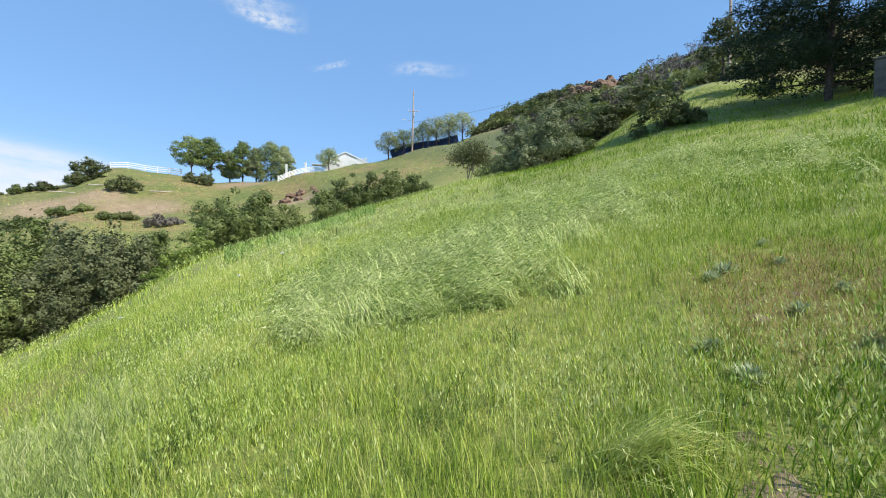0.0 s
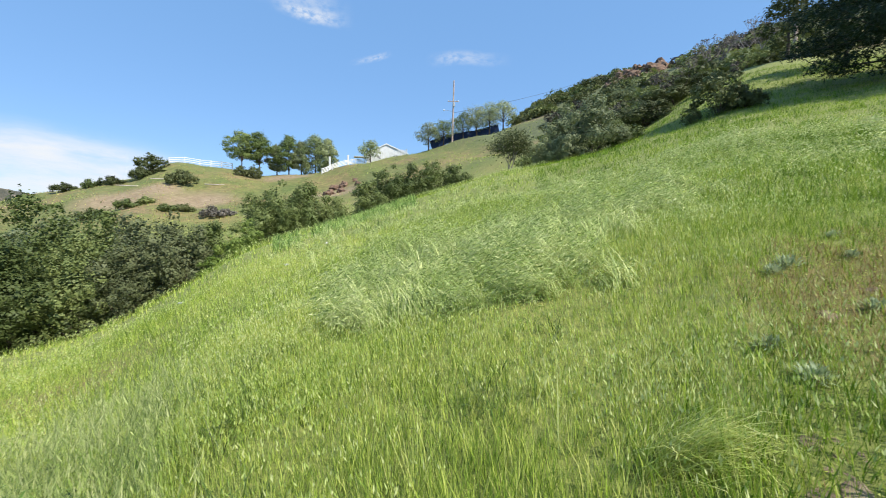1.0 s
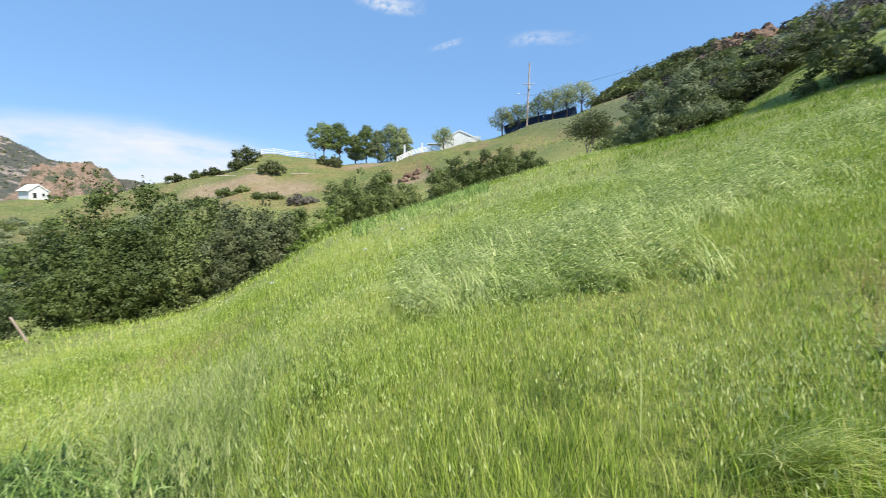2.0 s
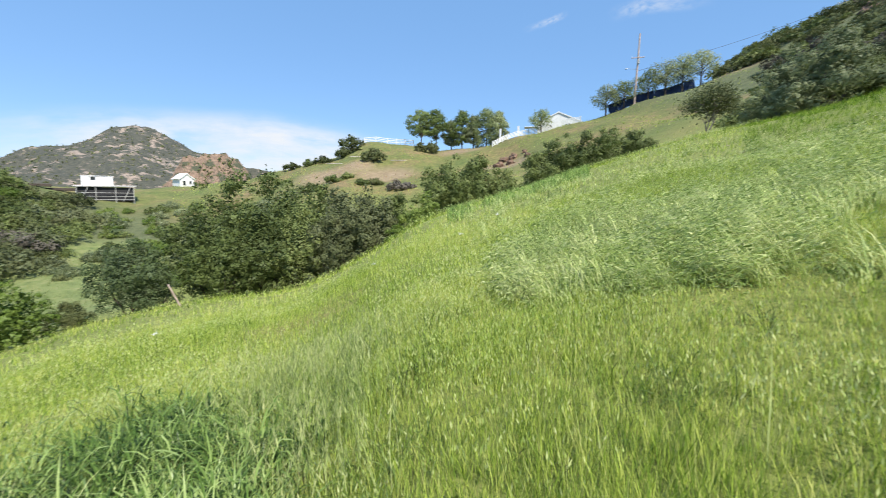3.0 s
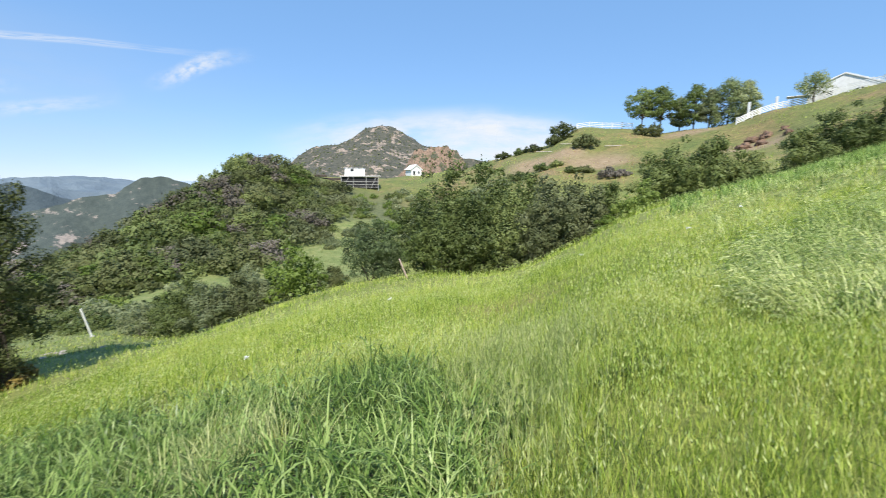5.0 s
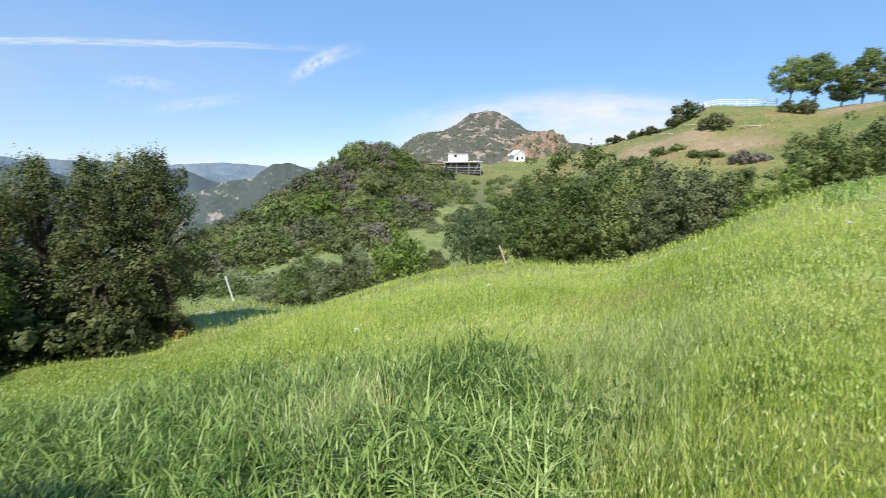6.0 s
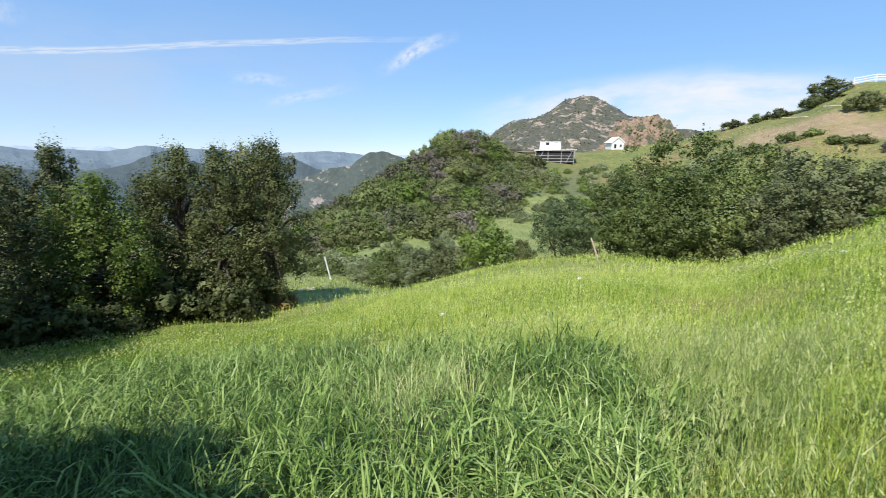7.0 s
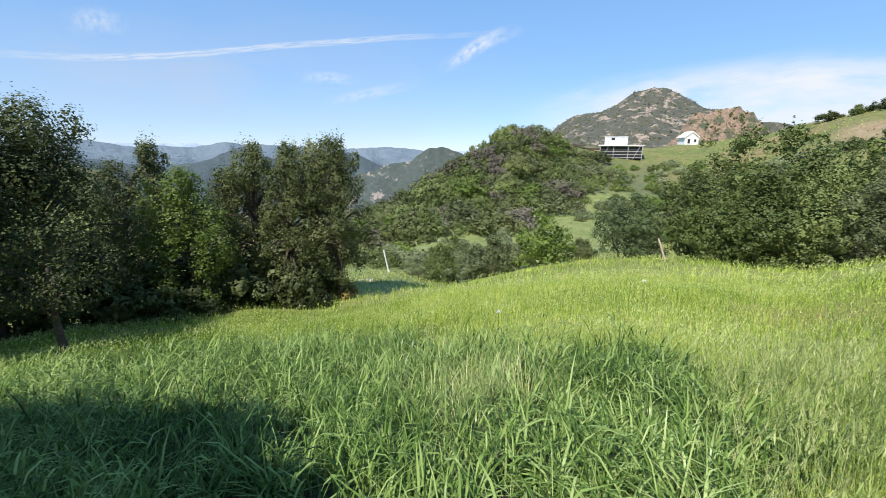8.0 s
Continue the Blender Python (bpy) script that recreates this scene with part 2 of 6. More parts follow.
def height(x, y):
    """Height of the ground at the plan points x, y (arrays)."""
    x, y = np.asarray(x, float), np.asarray(y, float)
    b, d = np.degrees(np.arctan2(-x, y)), np.hypot(x, y)
    lines = [ring(t, b) for t in (RIM, GULLY, SLOPE, CREST)]
    cd, ch = lines[3]
    rs = [0 * d, lines[0][0] * 0.5] + [q[0] for q in lines] + [cd * 1.5, 0 * d + 420, 0 * d + 1500, 0 * d + 5000]
    hs = [0 * d, lines[0][1] * 0.5] + [q[1] for q in lines] + [ch - 0.12 * cd, 0 * d - 75, 0 * d - 90, 0 * d - 45]
    n = len(rs)
    sl = [(hs[i + 1] - hs[i]) / (rs[i + 1] - rs[i]) for i in range(n - 1)]
    tan = [sl[0]] + [(sl[i] * (rs[i + 1] - rs[i]) + sl[i - 1] * (rs[i] - rs[i - 1])) / (rs[i + 1] - rs[i - 1]) for i in range(1, n - 1)] + [sl[-1]]
    z = hs[-1] + 0 * d
    for i in range(n - 1):
        w = rs[i + 1] - rs[i]
        t = np.clip((d - rs[i]) / w, 0, 1)
        h = (2 * t ** 3 - 3 * t ** 2 + 1) * hs[i] + (t ** 3 - 2 * t ** 2 + t) * w * tan[i] + (3 * t ** 2 - 2 * t ** 3) * hs[i + 1] + (t ** 3 - t ** 2) * w * tan[i + 1]
        z = np.where((d >= rs[i]) & (d <= rs[i + 1]), h, z)
    # small unevenness, more of it off the meadow
    far = np.clip((d - 25) / 60, 0, 1)
    z = z + 0.05 * np.sin(x * 1.3 + 0.7 * np.sin(y * 0.9)) * np.sin(y * 1.1 + 1.3) * np.clip(d / 4, 0, 1)
    z = z + far * (0.5 * np.sin(x * 0.19 + 1) * np.sin(y * 0.23) + 0.25 * np.sin(x * 0.47 + y * 0.31))
    return z


def spot(b, d, up=0.0):
    """A place on the ground by bearing and distance."""
    wx, wy = way(b)
    x, y = wx * d, wy * d
    return Vector((x, y, float(height(x, y)) + up))


def mesh_of(name, verts, faces, mats):
    me = bpy.data.meshes.new(name)
    me.from_pydata([tuple(v) for v in verts], [], [tuple(f) for f in faces])
    for m in mats:
        me.materials.append(m)
    return me


def fast_mesh(name, co, loops, sizes, mat):
    """A mesh straight from arrays: corners, corner indices, corners per face."""
    me = bpy.data.meshes.new(name)
    me.vertices.add(len(co))
    me.vertices.foreach_set("co", np.ascontiguousarray(co, np.float32).ravel())
    me.loops.add(len(loops))
    me.loops.foreach_set("vertex_index", np.ascontiguousarray(loops, np.int32))
    me.polygons.add(len(sizes))
    starts = np.concatenate([[0], np.cumsum(sizes)[:-1]])
    me.polygons.foreach_set("loop_start", starts.astype(np.int32))
    me.polygons.foreach_set("loop_total", np.asarray(sizes, np.int32))
    me.update(calc_edges=True)
    me.validate()
    me.materials.append(mat)
    return me


def part(name, bm, mat, parent, label=""):
    """One bmesh as one mesh object under a thing or a part."""
    me = bpy.data.meshes.new(name)
    bm.to_mesh(me)
    bm.free()
    me.materials.append(mat)
    ob = new(name, me)
    ob.parent = parent
    if label:
        tagged(ob, label)
    return ob


def thing(name, m, label, category, group="", kind=""):
    e = new(name)
    e.empty_display_size = 0.3
    e.matrix_world = m
    return tagged(e, label, category, group, kind)


def box(bm, size, centre, turn=None, bevel=0.0):
    """A block of the given size in a bmesh, with bevelled edges."""
    m = Matrix.Translation(centre) @ (turn.to_4x4() if turn else Matrix()) @ Matrix.Diagonal((*size, 1))
    g = bmesh.ops.create_cube(bm, size=1.0, matrix=m)
    if bevel:
        es = list({e for v in g["verts"] for e in v.link_edges})
        bmesh.ops.bevel(bm, geom=es, offset=bevel, segments=1, affect="EDGES")
    return bm


def stick(bm, a, b, ra, rb, sides=7):
    """A tapered round stick from a to b."""
    a, b = Vector(a), Vector(b)
    d = b - a
    m = Matrix.Translation((a + b) / 2) @ d.to_track_quat("Z", "Y").to_matrix().to_4x4()
    bmesh.ops.create_cone(bm, cap_ends=True, segments=sides, radius1=ra, radius2=rb, depth=d.length, matrix=m)


# the ground: one sheet from the tripod's foot to the horizon
bearings = np.concatenate([np.arange(-60, 150, 0.9), np.arange(150, 300, 3.0)])
radii = np.concatenate([[0.02], np.geomspace(0.4, 150, 130), np.geomspace(165, 4900, 30)])
bb, rr = np.meshgrid(np.radians(bearings), radii)
gx, gy = -np.sin(bb) * rr, np.cos(bb) * rr
gz = height(gx, gy)
nb, nr = len(bearings), len(radii)
idx = np.arange(nb * nr).reshape(nr, nb)
nxt = np.roll(idx, -1, axis=1)
quads = np.stack([idx[:-1], nxt[:-1], nxt[1:], idx[1:]], -1).reshape(-1, 4)
M_GROUND, _n, _l, _p = material("hill_ground")
_d = _n.new("ShaderNodeVectorMath")
_d.operation = "LENGTH"
_l.new(_n.new("ShaderNodeNewGeometry").outputs["Position"], _d.inputs[0])
_soil = ramp(_n, _l, spots(_n, _l, 3.0, 8, 0.65), ((0.3, (0.16, 0.12, 0.075)), (0.55, (0.27, 0.205, 0.125)), (0.75, (0.36, 0.28, 0.18))))
_turf = ramp(_n, _l, spots(_n, _l, 9.0, 8, 0.75), ((0.3, (0.09, 0.10, 0.025)), (0.5, (0.20, 0.225, 0.05)), (0.7, (0.33, 0.33, 0.09))))
_near = blend(_n, _l, step(_n, _l, spots(_n, _l, 0.7, 6, 0.6), 0.62, 0.74), _turf, _soil)
_dry = ramp(_n, _l, spots(_n, _l, 0.12, 10, 0.7), ((0.32, (0.11, 0.155, 0.035)), (0.49, (0.185, 0.195, 0.055)), (0.60, (0.26, 0.20, 0.085)), (0.74, (0.31, 0.21, 0.115))))
_fine = ramp(_n, _l, spots(_n, _l, 1.1, 10, 0.8), ((0.34, (0.4, 0.42, 0.36)), (0.5, (0.8, 0.8, 0.75)), (0.68, (1.25, 1.2, 1.1))))
_dry = blend(_n, _l, 0.9, _dry, _fine, "MULTIPLY")
_scrub = ramp(_n, _l, spots(_n, _l, 1.2, 8, 0.75), ((0.3, (0.06, 0.072, 0.028)), (0.55, (0.12, 0.135, 0.055)), (0.75, (0.2, 0.185, 0.09))))
for _c, _in, _out in (((-70, 10, -2), 26, 42), ((-52, 22, -5), 14, 26), ((32, 108, 35), 38, 52), ((-20, -62, -8), 30, 50)):  # brushy stretches
    _v = _n.new("ShaderNodeVectorMath")
    _v.operation = "DISTANCE"
    _l.new(_n.new("ShaderNodeNewGeometry").outputs["Position"], _v.inputs[0])
    _v.inputs[1].default_value = _c
    _dry = blend(_n, _l, step(_n, _l, _v.outputs["Value"], _in, _out), _scrub, _dry)
_clay = ramp(_n, _l, spots(_n, _l, 0.9, 8, 0.75), ((0.3, (0.19, 0.135, 0.075)), (0.55, (0.29, 0.215, 0.125)), (0.75, (0.40, 0.31, 0.2))))
for _c, _in, _out in (((-43, 90, 13), 2, 8), ((-54, 67, 8.5), 1.5, 5), ((-57, 61, 7), 2, 9), ((-46, 65, 6.5), 2, 8), ((-26, 72, 8), 2, 7), ((10, 100, 24), 2, 8)):  # eroded clay banks
    _v = _n.new("ShaderNodeVectorMath")
    _v.operation = "DISTANCE"
    _l.new(_n.new("ShaderNodeNewGeometry").outputs["Position"], _v.inputs[0])
    _v.inputs[1].default_value = _c
    _dry = blend(_n, _l, step(_n, _l, _v.outputs["Value"], _in, _out), _clay, _dry)
_lawn = ramp(_n, _l, spots(_n, _l, 0.8, 8, 0.7), ((0.3, (0.10, 0.14, 0.038)), (0.5, (0.18, 0.215, 0.065)), (0.7, (0.26, 0.255, 0.105))))
_col = blend(_n, _l, step(_n, _l, _d.outputs["Value"], 46, 72), _near, _dry)
for _c, _in, _out in (((-47, 18, -6), 7, 13), ((-38, 12, -6), 4, 9), ((-60, 27, -5), 4, 10), ((-25, -2.5, -5.5), 5, 9), ((-52, 13, -6), 6, 12), ((-42, 3, -6.8), 5, 10), ((-37, -1, -7), 4, 8)):  # green valley floor
    _v = _n.new("ShaderNodeVectorMath")
    _v.operation = "DISTANCE"
    _l.new(_n.new("ShaderNodeNewGeometry").outputs["Position"], _v.inputs[0])
    _v.inputs[1].default_value = _c
    _col = blend(_n, _l, step(_n, _l, _v.outputs["Value"], _in, _out), _lawn, _col)
_worn = ramp(_n, _l, spots(_n, _l, 7.0, 8, 0.75), ((0.3, (0.14, 0.13, 0.04)), (0.5, (0.25, 0.19, 0.075)), (0.7, (0.38, 0.28, 0.14))))
for _c, _in, _out in (((-6.9, 6.6, -0.9), -0.6, 1.8), ((2.8, 3.5, 0.8), -0.3, 1.3), ((1.4, 1.8, 0.35), 0.0, 0.45)):  # worn soil on the meadow
    _v = _n.new("ShaderNodeVectorMath")
    _v.operation = "DISTANCE"
    _l.new(_n.new("ShaderNodeNewGeometry").outputs["Position"], _v.inputs[0])
    _v.inputs[1].default_value = _c
    _col = blend(_n, _l, step(_n, _l, _v.outputs["Value"], _in, _out), _worn, _col)
_tuft_shade = ramp(_n, _l, spots(_n, _l, 6.0, 8, 0.7), ((0.3, (0.035, 0.03, 0.02)), (0.6, (0.075, 0.065, 0.04))))
for _c, _in, _out in (((-4.2, -0.6, -1), 2.2, 3.3), ((-2.9, 1.5, -0.5), 0.7, 1.6), ((-5.6, -3.2, -1.6), 3.2, 5.2)):  # shade between the grass tufts, put into the soil colour
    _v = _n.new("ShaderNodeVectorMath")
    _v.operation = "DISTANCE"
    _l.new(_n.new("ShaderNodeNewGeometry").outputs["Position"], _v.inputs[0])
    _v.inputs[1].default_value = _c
    _col = blend(_n, _l, step(_n, _l, _v.outputs["Value"], _in, _out), _tuft_shade, _col)
_canyon = ramp(_n, _l, spots(_n, _l, 0.03, 10, 0.7), ((0.35, (0.05, 0.07, 0.035)), (0.6, (0.10, 0.12, 0.07)), (0.75, (0.2, 0.19, 0.15))))
_col = blend(_n, _l, step(_n, _l, _d.outputs["Value"], 150, 260), _col, _canyon)
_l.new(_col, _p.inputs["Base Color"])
_p.inputs["Roughness"].default_value = 0.95
bump(_n, _l, _p, spots(_n, _l, 9.0, 8, 0.7), 0.6, 0.06)
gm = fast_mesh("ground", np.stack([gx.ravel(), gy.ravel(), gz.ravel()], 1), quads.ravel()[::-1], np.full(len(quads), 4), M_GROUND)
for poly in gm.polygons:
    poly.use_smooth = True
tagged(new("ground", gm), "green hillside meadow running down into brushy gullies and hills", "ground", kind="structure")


# ---------------------------------------------------------------- plants
rng = np.random.default_rng(11)


def leaf_mesh(name, centres, out, size, mat, narrow=0.5, droop=0.6, simple=False):
    """Many small kite-shaped leaves at the centres, facing roughly outwards; simple ones are three-cornered."""
    n = len(centres)
    nrm = out + droop * rng.normal(size=(n, 3))
    nrm /= np.linalg.norm(nrm, axis=1)[:, None] + 1e-9
    a = np.cross(nrm, rng.normal(size=(n, 3)))
    a /= np.linalg.norm(a, axis=1)[:, None] + 1e-9
    b = np.cross(nrm, a)
    s = (size * rng.uniform(0.6, 1.35, n))[:, None]
    fold = nrm * s * 0.25
    if simple:
        co = np.stack([centres - a * s, centres + b * s * narrow * 1.7 + a * s * 0.6, centres - b * s * narrow * 1.7 + a * s * 0.6], 1).reshape(-1, 3)
        return fast_mesh(name, co, np.arange(3 * n), np.full(n, 3), mat)
    co = np.stack([centres - a * s, centres + b * s * narrow + fold, centres + a * s, centres - b * s * narrow + fold], 1).reshape(-1, 3)
    return fast_mesh(name, co, np.arange(4 * n), np.full(n, 4), mat)


def lobe_points(lobes, n, core=0.2):
    """Points in the outer shells of overlapping lobes (centre, radii), uneven and with gaps, and larger leaves further in."""
    c = np.array([q[0] for q in lobes], float)
    r = np.array([q[1] for q in lobes], float)
    area = (r[:, 0] * r[:, 2]) ** 1.0
    twig = 7  # leaves come in sprigs, with dark gaps between
    pick = rng.choice(len(lobes), size=int(n * 2.1 / twig) + 1, p=area / area.sum())
    u = rng.normal(size=(len(pick), 3))
    u /= np.linalg.norm(u, axis=1)[:, None]
    rough = 1 + 0.16 * np.sin(u[:, 0] * 7 + pick * 2.1) * np.sin(u[:, 1] * 6 + pick) + 0.12 * np.sin(u[:, 2] * 11 + pick * 1.3)
    k = (1 - 0.34 * rng.random(len(pick)) ** 1.5) * rough
    p = c[pick] + u * r[pick] * k[:, None]
    p, u, pick = np.repeat(p, twig, 0), np.repeat(u, twig, 0), np.repeat(pick, twig)
    p = p + rng.normal(size=p.shape) * 0.17 * r[pick]
    u = u + (0, 0, 0.25)
    mix = rng.permutation(len(p) // twig)
    order = (mix[:, None] * twig + np.arange(twig)).ravel()
    p, u, pick = p[order], u[order], pick[order]
    deep = np.ones(len(p), bool)
    for j in range(len(lobes)):
        q = np.linalg.norm((p - c[j]) / r[j], axis=1)
        deep &= (q > 0.62) | (pick == j)
    deep &= p[:, 2] > 0.02
    p, u = p[deep][:n], u[deep][:n]
    m = int(n * core)
    pick = rng.choice(len(lobes), size=m, p=area / area.sum())
    v = rng.normal(size=(m, 3))
    v /= np.linalg.norm(v, axis=1)[:, None]
    q = c[pick] + v * r[pick] * rng.uniform(0.58, 0.84, m)[:, None]
    q[:, 2] = np.maximum(q[:, 2], 0.02)
    return np.vstack([p, q]), np.vstack([u, v]), np.concatenate([np.ones(len(p)), np.full(m, 1.7)])


SHAPES = {}


def dome_shape(seed, n, leaf, aspect=1.0, loose=0.0):
    """A shrub's crown about 1 in radius and aspect high, of many rounded lobes."""
    key = ("dome", seed, n, aspect)
    if key not in SHAPES:
        r = random.Random(seed)
        lobes = [((0, 0, 0.40 * aspect), (0.56, 0.56, 0.40 * aspect))]
        small = n > 2500
        for i in range(round((20 if small else 9) + (14 if small else 8) * aspect)):
            a = i * 2.4 + r.uniform(-0.5, 0.5)
            q = 0.92 * r.random() ** 0.6
            s = r.uniform(0.13, 0.25) if small else r.uniform(0.2, 0.36)
            top = aspect * (1.0 - 0.55 * q ** 2) - s * 0.7
            z = s * 0.6 + (top - s * 0.6) * (r.random() ** 0.35 if q < 0.6 else r.random())
            lobes.append(((math.cos(a) * q, math.sin(a) * q, z), (s * 1.1, s * 1.1, s * r.uniform(0.75, 1.1))))
        p, u, f = lobe_points(lobes, n)
        extra = int(n * (0.05 + loose))
        k = rng.integers(0, n // 2, extra)
        p = np.vstack([p, p[k] * (1.0 + 0.06 * rng.random((extra, 1)))])
        u = np.vstack([u, u[k]])
        SHAPES[key] = (p, u, leaf * np.concatenate([f, np.ones(extra)]))
    return SHAPES[key]


MESHES = {}


def crown_mesh(seed, n, leaf, mat, narrow=0.5, aspect=1.0):
    key = (seed, n, mat.name, aspect)
    if key not in MESHES:
        p, u, s = dome_shape(seed, n, leaf, aspect)
        MESHES[key] = leaf_mesh("foliage", p, u, s, mat, narrow, 0.14, True)
    return MESHES[key]


def stems_mesh(seed, mat, twigs=7, top=0.75, thick=0.03):
    key = ("stems", seed, mat.name, twigs, top)
    if key not in MESHES:
        r = random.Random(seed + 50)
        bm = bmesh.new()
        for i in range(twigs):
            a = i * 2.4 + r.uniform(-0.5, 0.5)
            q = r.uniform(0.12, 0.3)
            mid = Vector((math.cos(a) * q, math.sin(a) * q, top * 0.45))
            tip = Vector((math.cos(a) * q * 2.3, math.sin(a) * q * 2.3, top * r.uniform(0.8, 1.1)))
            stick(bm, (math.cos(a) * 0.04, math.sin(a) * 0.04, -0.08), mid, thick, thick * 0.7, 5)
            stick(bm, mid, tip, thick * 0.7, thick * 0.25, 4)
        me = bpy.data.meshes.new("stems")
        bm.to_mesh(me)
        bm.free()
        me.materials.append(mat)
        MESHES[key] = me
    return MESHES[key]


def shrub(b, d, radius, tall, mat, label, fine=0, seed=0, group="", name="shrub", category="shrub", sink=0.15, narrow=0.5):
    """A shrub on the ground: a fan of stems and a ragged crown. fine: 0 far to 3 near."""
    n, leaf = ((1350, 0.046), (1900, 0.055), (3400, 0.04), (8600, 0.0255))[fine]
    place = spot(b, d, -sink)
    tall = tall * (1.12 if fine > 1 else 1.0)
    aspect = max(0.75, round(tall / radius * 2) / 2)
    m = Matrix.LocRotScale(place, Euler((0, 0, (seed * 1.7) % 6.28)), (radius, radius * (0.92 + 0.04 * (seed % 4)), tall / aspect))
    e = thing(name, m, label, category, group)
    f = new("foliage", crown_mesh(seed % 4, n, leaf, mat, narrow, aspect))
    f.parent = e
    if fine:
        s = new("woody_base", stems_mesh(seed % 3, M_TWIG if mat in (M_GREY, M_SAGE) else M_BARK))
        s.parent = e
    return e


def rise(b, d, tan_up):
    """Height over the ground of a top that stands tan_up per metre above the lens's level."""
    return EYE + d * tan_up - spot(b, d).z


def tree(b, d, tall, spread, mat, label, n=6000, leaf=0.09, clear=0.25, lobes_n=14, seed=0, flat=0.8, lean=(0, 0), bark=None, name="tree", group="", category="tree", trunk_r=0.0, lobe=(0.26, 0.42), wisps=0):
    """A tree: tapered trunk, limbs and a crown of many leaves in uneven lobes."""
    r = random.Random(seed)
    place = spot(b, d, -0.1)
    e = thing(name, Matrix.Translation(place) @ Matrix.Rotation(seed, 4, "Z"), label, category, group)
    bm = bmesh.new()
    tr = trunk_r or 0.028 * tall
    top = Vector((lean[0], lean[1], tall * 0.72))
    pts = [Vector((0, 0, 0)), Vector((lean[0] * 0.3 + r.uniform(-0.1, 0.1), lean[1] * 0.3, tall * 0.25)), Vector((lean[0] * 0.7, lean[1] * 0.7 + r.uniform(-0.15, 0.15), tall * 0.5)), top]
    for i in range(3):
        stick(bm, pts[i], pts[i + 1], tr * (1 - 0.27 * i), tr * (1 - 0.27 * (i + 1)), 9)
    k = lobe[1]
    lobes = [((top.x, top.y, tall * 0.82), (spread * k, spread * k, tall * 0.17))]
    for i in range(lobes_n):
        a = i * 2.4 + r.uniform(-0.5, 0.5)
        t = (i + 0.5) / lobes_n
        h = tall * (clear + (0.90 - clear) * t + r.uniform(-0.05, 0.05))
        q = spread * (0.75 * math.sin(math.pi * min(1, 0.22 + 0.75 * t)) * r.uniform(0.65, 1.1))
        s = spread * r.uniform(*lobe)
        tip = Vector((math.cos(a) * q + lean[0] * t, math.sin(a) * q + lean[1] * t, h))
        root = pts[1].lerp(top, max(0, min(1, t * 0.85)))
        mid = root.lerp(tip, 0.55) + Vector((0, 0, 0.06 * tall * (1 - t)))
        stick(bm, root, mid, tr * 0.42 * (1 - 0.5 * t), tr * 0.22, 6)
        stick(bm, mid, tip, tr * 0.22, tr * 0.06, 5)
        lobes.append(((tip.x, tip.y, tip.z), (s, s, s * flat * r.uniform(0.8, 1.15))))
    for i in range(wisps):  # feathery leading shoots above the crown
        a, q = i * 2.4 + r.uniform(-0.4, 0.4), spread * r.uniform(0.05, 0.75)
        z = tall * (0.97 - 0.30 * (q / spread) ** 2) * r.uniform(0.93, 1.0)
        lobes.append(((math.cos(a) * q + lean[0], math.sin(a) * q + lean[1], z), (spread * 0.13, spread * 0.13, spread * r.uniform(0.18, 0.28))))
        stick(bm, pts[2], (math.cos(a) * q + lean[0], math.sin(a) * q + lean[1], z), tr * 0.2, tr * 0.04, 5)
    trunk = part("trunk", bm, bark or M_BARK, e)
    p, u, f = lobe_points(lobes, n, 0.12)
    k = rng.integers(0, int(n * 0.85), n // 12)  # loose sprigs beyond the lobes
    p = np.vstack([p, p[k] + (u[k] + (0, 0, 0.5)) * rng.random((len(k), 1)) ** 2 * spread * 0.04])
    u, f = np.vstack([u, u[k]]), np.concatenate([f, f[k]])
    c = new("crown", leaf_mesh("crown", p, u, leaf * f, mat, 0.5, 0.34, n > 6500))
    c.parent = e
    return e



